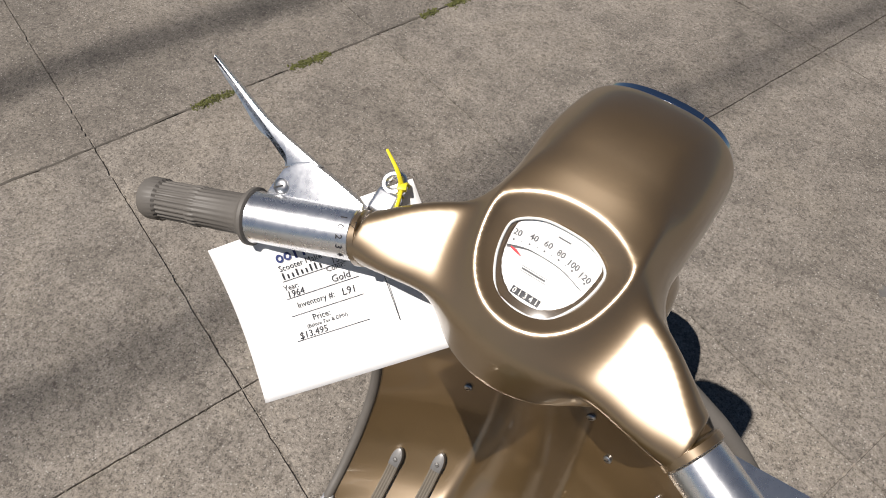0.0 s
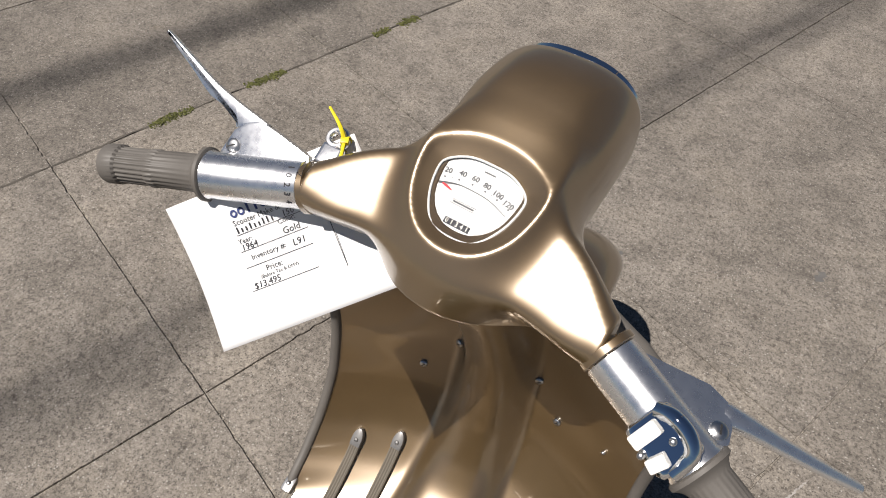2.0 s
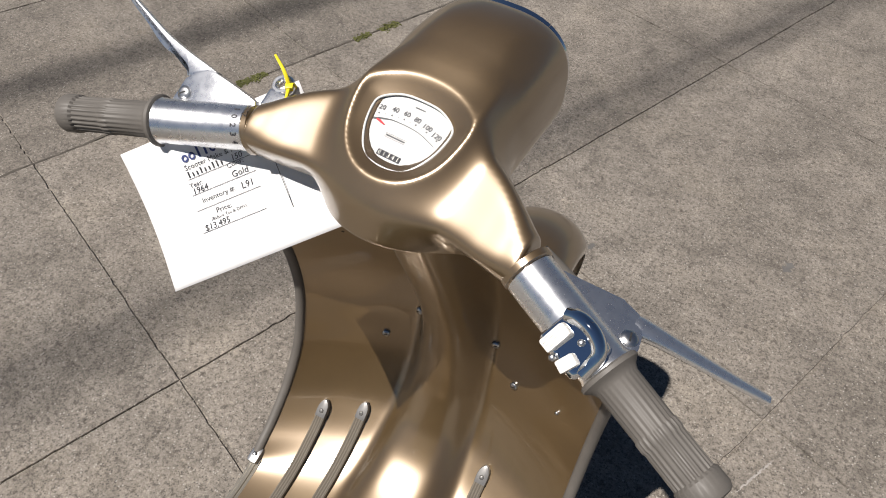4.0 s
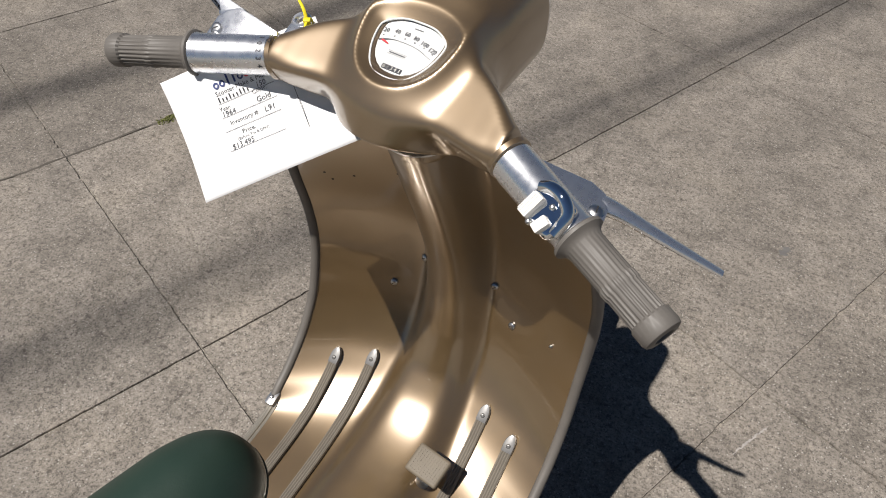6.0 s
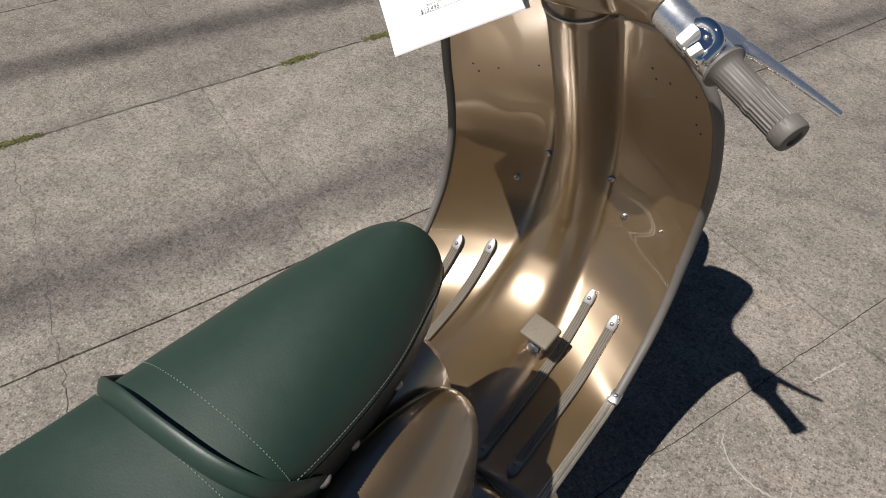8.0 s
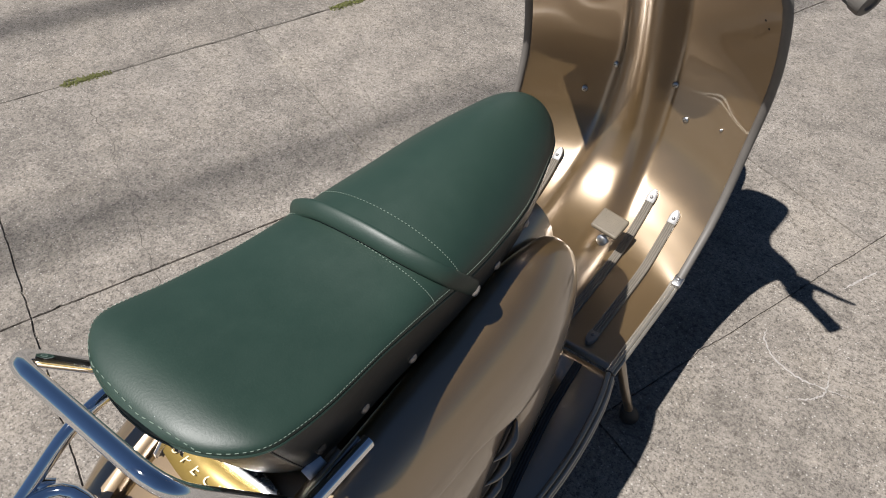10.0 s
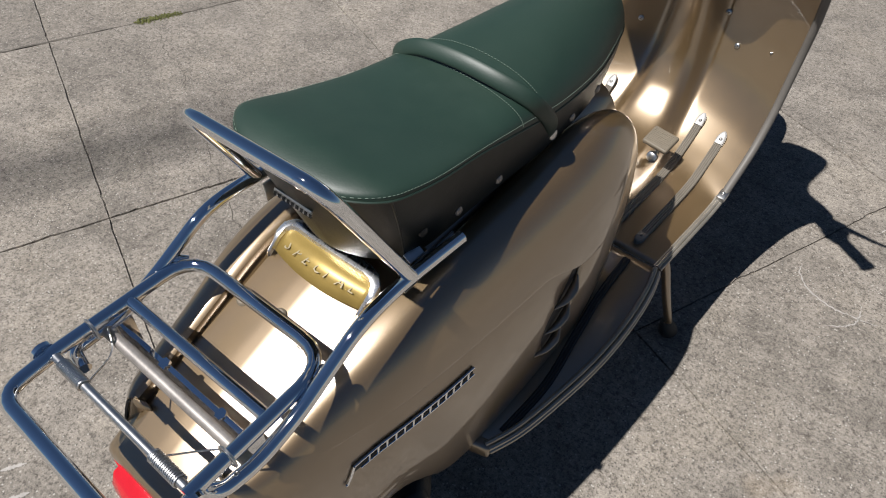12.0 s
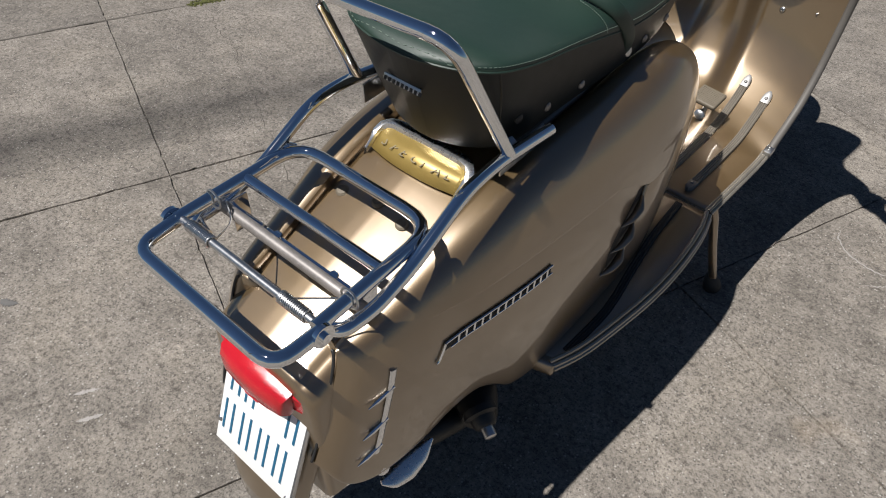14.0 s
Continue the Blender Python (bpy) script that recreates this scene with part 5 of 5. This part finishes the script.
# yellow cable tie through the lug
tie = thing("cable_tie", "yellow nylon cable tie looped through the mirror lug", "cable tie")
bm = bmesh.new()
knot = st((-0.146, 0.047, 1.0635))
tube(bm, [knot + STEER.to_3x3() @ Vector((0.001 * math.sin(w), 0.002 + 0.006 * math.cos(w), -0.006 + 0.008 * math.sin(w))) for w in np.linspace(0, 2 * math.pi, 18, endpoint=False)], 0.0016, 8, closed=True)
tube(bm, [knot, knot + Vector((0.003, -0.009, -0.004)), knot + Vector((0.004, -0.016, -0.012))], 0.0018, 8, 8)
part("loop", bm, YELLOW, tie)
bm = bmesh.new()
tube(bm, [knot, knot + Vector((-0.008, 0.005, 0.012)), st((-0.1718, 0.0588, 1.084))], [0.0022, 0.0019, 0.0013], 8, 10, flat=0.6)
part("tail", bm, YELLOW, tie)
bm = bmesh.new()
box(bm, (0.008, 0.006, 0.006), Matrix.Translation(knot) @ pose(0, 0, 0, 20, 0, 25), 0.001)
part("head", bm, YELLOW, tie)

# ---- unseen overhead cables, assumed from soft streaks of shade and added to cast them ----
C_D = Vector((0.42, 0.905, 0)).normalized()
C_P = Vector((C_D.y, -C_D.x, 0))
C_OFF = -SUN_TO * (20.0 / -SUN_TO.z)


def cable(lat, r):
    a, b = C_P * lat + C_OFF - C_D * 20, C_P * lat + C_OFF + C_D * 30
    bm = bmesh.new()
    tube(bm, [a.lerp(b, t) - Vector((0, 0, 0.35 * math.sin(math.pi * t))) for t in np.linspace(0, 1, 25)], r, 10)
    tagged(part("overhead_cable", bm, BLACK), "black overhead utility cable bundle", "cable", "overhead cables")


for lat, r in ((-2.18, 0.046), (-0.95, 0.03), (-1.07, 0.02)):
    cable(lat, r)
# poles out of view, added only to hold up the cable ends
POLE = worn("weathered_pole_wood", (0.13, 0.095, 0.065), 0.85, 0.0, 60.0, 3.0, 0.3, 0.003)
for u in (-20, 30):
    base = C_P * -1.55 + C_OFF + C_D * u
    pole = thing("unseen_pole", "tall wooden utility pole, unseen, added to carry the cables", "utility pole", "poles", "", Matrix.Translation((base.x, base.y, 0)))
    bm = bmesh.new()
    lathe(bm, [(0.0, 0.19), (6.0, 0.17), (20.6, 0.12), (20.65, 0.0)], Matrix(), 20)
    part("pole", bm, POLE, pole)
    bm = bmesh.new()
    box(bm, (1.9, 0.1, 0.12), Matrix.Translation((0, 0, 19.93)) @ Matrix((C_P, C_D, Vector((0, 0, 1)))).transposed().to_4x4(), 0.01)
    part("cross_arm", bm, POLE, pole)

# ---- ground ----
GRIT = worn("pale_grit", (0.36, 0.33, 0.28), 0.9, 0.0, 200.0, 30.0, 0.4)
bm = bmesh.new()
loft(bm, [[(x, y, -0.0055) for x in (-400, -20, 20, 400)] for y in (-400, -20, 20, 400)], False)
ground = tagged(part("ground", bm, CONCRETE), "weathered grey-brown concrete yard of square slabs", "ground", "", "structure")
D1 = Vector((0.36, 0.933, 0)).normalized()
D2 = Vector((D1.y, -D1.x, 0))
rnd = random.Random(5)


def slab_mesh(w, h, mat):
    """A slab whose edges are chipped and not quite straight."""
    bm = bmesh.new()
    line = []
    for (x0, y0), (x1, y1) in (((-1, -1), (1, -1)), ((1, -1), (1, 1)), ((1, 1), (-1, 1)), ((-1, 1), (-1, -1))):
        wave = 0.0
        for k in range(60):
            f = k / 60
            wave = wave * 0.85 + rnd.gauss(0, 0.0006)
            inset = abs(wave) + (rnd.uniform(0.001, 0.004) if rnd.random() < 0.08 else 0.0)
            x, y = (x0 + (x1 - x0) * f) * w / 2, (y0 + (y1 - y0) * f) * h / 2
            line.append((x - (inset * x0 if x0 == x1 else 0), y - (inset * y0 if y0 == y1 else 0)))
    def ring(k, z):
        return [(x * k, y * k, z) for x, y in line]
    loft(bm, [ring(1.0, -0.05), ring(1.0, -0.0035), ring(0.9983, 0.0)])
    return mesh("slab", bm, mat, False)


A_LINES = [-0.868 - 1.0 * k for k in range(6, 0, -1)] + [-0.868, 0.13, 1.145, 2.393] + [2.393 + 1.0 * k for k in range(1, 6)]
B_LINES = [-1.75 - 0.97 * k for k in range(6, 0, -1)] + [-1.75, -0.768, 0.187] + [0.187 + 0.965 * k for k in range(1, 7)]
SLABS = {}
for a0, a1 in zip(A_LINES, A_LINES[1:]):
    for b0, b1 in zip(B_LINES, B_LINES[1:]):
        size = (round(b1 - b0 - 0.0024, 4), round(a1 - a0 - 0.0034, 4), rnd.randrange(3), b1 < -1.7)
        if size not in SLABS:
            SLABS[size] = slab_mesh(size[0], size[1], DARK_CONCRETE if size[3] else CONCRETE)
        ob = new("slab", SLABS[size])
        ob.matrix_world = Matrix.Translation(D1 * (a0 + a1) / 2 + D2 * (b0 + b1) / 2 + Vector((0, 0, rnd.uniform(-0.0006, 0.0006)))) @ Matrix((D2, D1, Vector((0, 0, 1)))).transposed().to_4x4()
        ob.parent = ground

# crumbs and sand lying in the joints
bm = bmesh.new()
for k in range(2600):
    u = rnd.uniform(-2.6, 2.6)
    if k % 2:
        p = D1 * u + D2 * (B_LINES[rnd.randrange(4, 11)] + rnd.gauss(0, 0.003))
    else:
        p = D1 * (A_LINES[rnd.randrange(4, 12)] + rnd.gauss(0, 0.003)) + D2 * u
    r = rnd.uniform(0.0008, 0.0026)
    m = Matrix.Translation((p.x, p.y, rnd.uniform(-0.006, 0.0002))) @ pose(0, 0, 0, rnd.uniform(0, 90), rnd.uniform(0, 90), 0) @ Matrix.Diagonal((r, r * 0.7, r * 1.3, 1))
    vs = [bm.verts.new(m @ Vector(q)) for q in ((1, 0, 0), (-1, 0, 0), (0, 1, 0), (0, -1, 0), (0, 0, 1), (0, 0, -1))]
    for f in ((0, 2, 4), (2, 1, 4), (1, 3, 4), (3, 0, 4), (2, 0, 5), (1, 2, 5), (3, 1, 5), (0, 3, 5)):
        bm.faces.new([vs[q] for q in f])
tagged(part("joint_grit", bm, GRIT, ground, "loose grit in the slab joints"), kind="stuff")

bm = bmesh.new()
for a0, ln in ((0.44, 0.16), (0.79, 0.16), (1.33, 0.08), (1.45, 0.1), (-0.58, 0.17), (2.0, 0.12)):
    for k in range(int(ln * 3600)):
        a, b = a0 + ln * rnd.betavariate(1.4, 1.4), -1.75 + rnd.gauss(0, 0.009)
        p = D1 * a + D2 * b
        r = rnd.uniform(0.0014, 0.0048)
        m = Matrix.Translation((p.x, p.y, rnd.uniform(-0.004, 0.004))) @ pose(0, 0, 0, rnd.uniform(0, 90), rnd.uniform(0, 90), rnd.uniform(0, 90)) @ Matrix.Diagonal((r, r * 0.8, r * 1.4, 1))
        vs = [bm.verts.new(m @ Vector(q)) for q in ((1, 0, 0), (-1, 0, 0), (0, 1, 0), (0, -1, 0), (0, 0, 1), (0, 0, -1))]
        for f in ((0, 2, 4), (2, 1, 4), (1, 3, 4), (3, 0, 4), (2, 0, 5), (1, 2, 5), (3, 1, 5), (0, 3, 5)):
            bm.faces.new([vs[q] for q in f])
tagged(part("moss", bm, MOSS), "tufts of moss in the slab joint", "moss", "", "stuff")


# ---- cracks, scratches and spots on the slabs ----
def on_ground(name, pts, w, mat, label, wobble=0.0):
    bm = bmesh.new()
    line = spline(pts, 40)
    left, right = [], []
    for i, p in enumerate(line):
        d = line[min(i + 1, 39)] - line[max(i - 1, 0)]
        n = np.array((-d[1], d[0])) / max(np.hypot(*d[:2]), 1e-6)
        c = np.array(p[:2]) + n * rnd.uniform(-wobble, wobble)
        half = w * rnd.uniform(0.35, 1.0) * min(1.0, 4 * min(i + 0.5, 39.5 - i) / 39)
        left.append((*(c + n * half), 0.0013))
        right.append((*(c - n * half), 0.0013))
    loft(bm, [left, right], False)
    part(name, bm, mat, ground, label)


CRACK = worn("crack_dirt", (0.075, 0.066, 0.055), 0.9, 0.0, 300.0, 20.0, 0.3)
CHALK = worn("pale_scuff", (0.31, 0.29, 0.27), 0.9, 0.0, 300.0, 60.0, 0.2)
SPOT = worn("oil_spot", (0.11, 0.105, 0.1), 0.8, 0.0, 200.0, 30.0, 0.2)
on_ground("crack", [(-1.78, 0.14), (-1.62, 0.06), (-1.46, 0.02), (-1.36, -0.05), (-1.27, -0.06)], 0.0016, CRACK, "thin dark crack", 0.008)
on_ground("crack", [(-1.27, -0.06), (-1.1, -0.17), (-0.9, -0.26), (-0.75, -0.33), (-0.6, -0.35)], 0.0012, CRACK, "thin dark crack", 0.008)
on_ground("scuff", [(-0.569, -1.074), (-0.556, -1.05), (-0.543, -1.029)], 0.006, CHALK, "pale scuff")
on_ground("scuff", [(-0.508, -1.102), (-0.495, -1.08), (-0.483, -1.055)], 0.006, CHALK, "pale scuff")
on_ground("scuff", [(0.447, 0.54), (0.455, 0.5), (0.49, 0.46), (0.552, 0.439), (0.62, 0.445), (0.679, 0.458)], 0.0028, CHALK, "pale curved scuff", 0.002)
on_ground("scuff", [(0.56, 0.37), (0.6, 0.4), (0.62, 0.44), (0.61, 0.5)], 0.0024, CHALK, "pale curved scuff", 0.002)
on_ground("scuff", [(0.566, 0.779), (0.6, 0.85), (0.627, 0.907)], 0.003, CHALK, "pale scuff", 0.002)
on_ground("spot", [(0.54, 1.51), (0.55, 1.535), (0.556, 1.56)], 0.017, SPOT, "dark oil spot")
on_ground("spot", [(0.025, 1.305), (0.03, 1.319), (0.034, 1.335)], 0.011, SPOT, "dark oil spot")
on_ground("spot", [(-0.925, -1.05), (-0.906, -1.047), (-0.885, -1.03)], 0.014, SPOT, "dark oil spot")
for k in range(4):
    a0 = -1.9 + k * 1.35
    pts = [D1 * (a0 + d) + D2 * (-1.75 + rnd.gauss(0, 0.002)) for d in np.linspace(-0.02, 1.37, 8)]
    on_ground("joint_crack", [(p.x, p.y) for p in pts], 0.0055, CRACK, "dark cracked slab joint", 0.004)
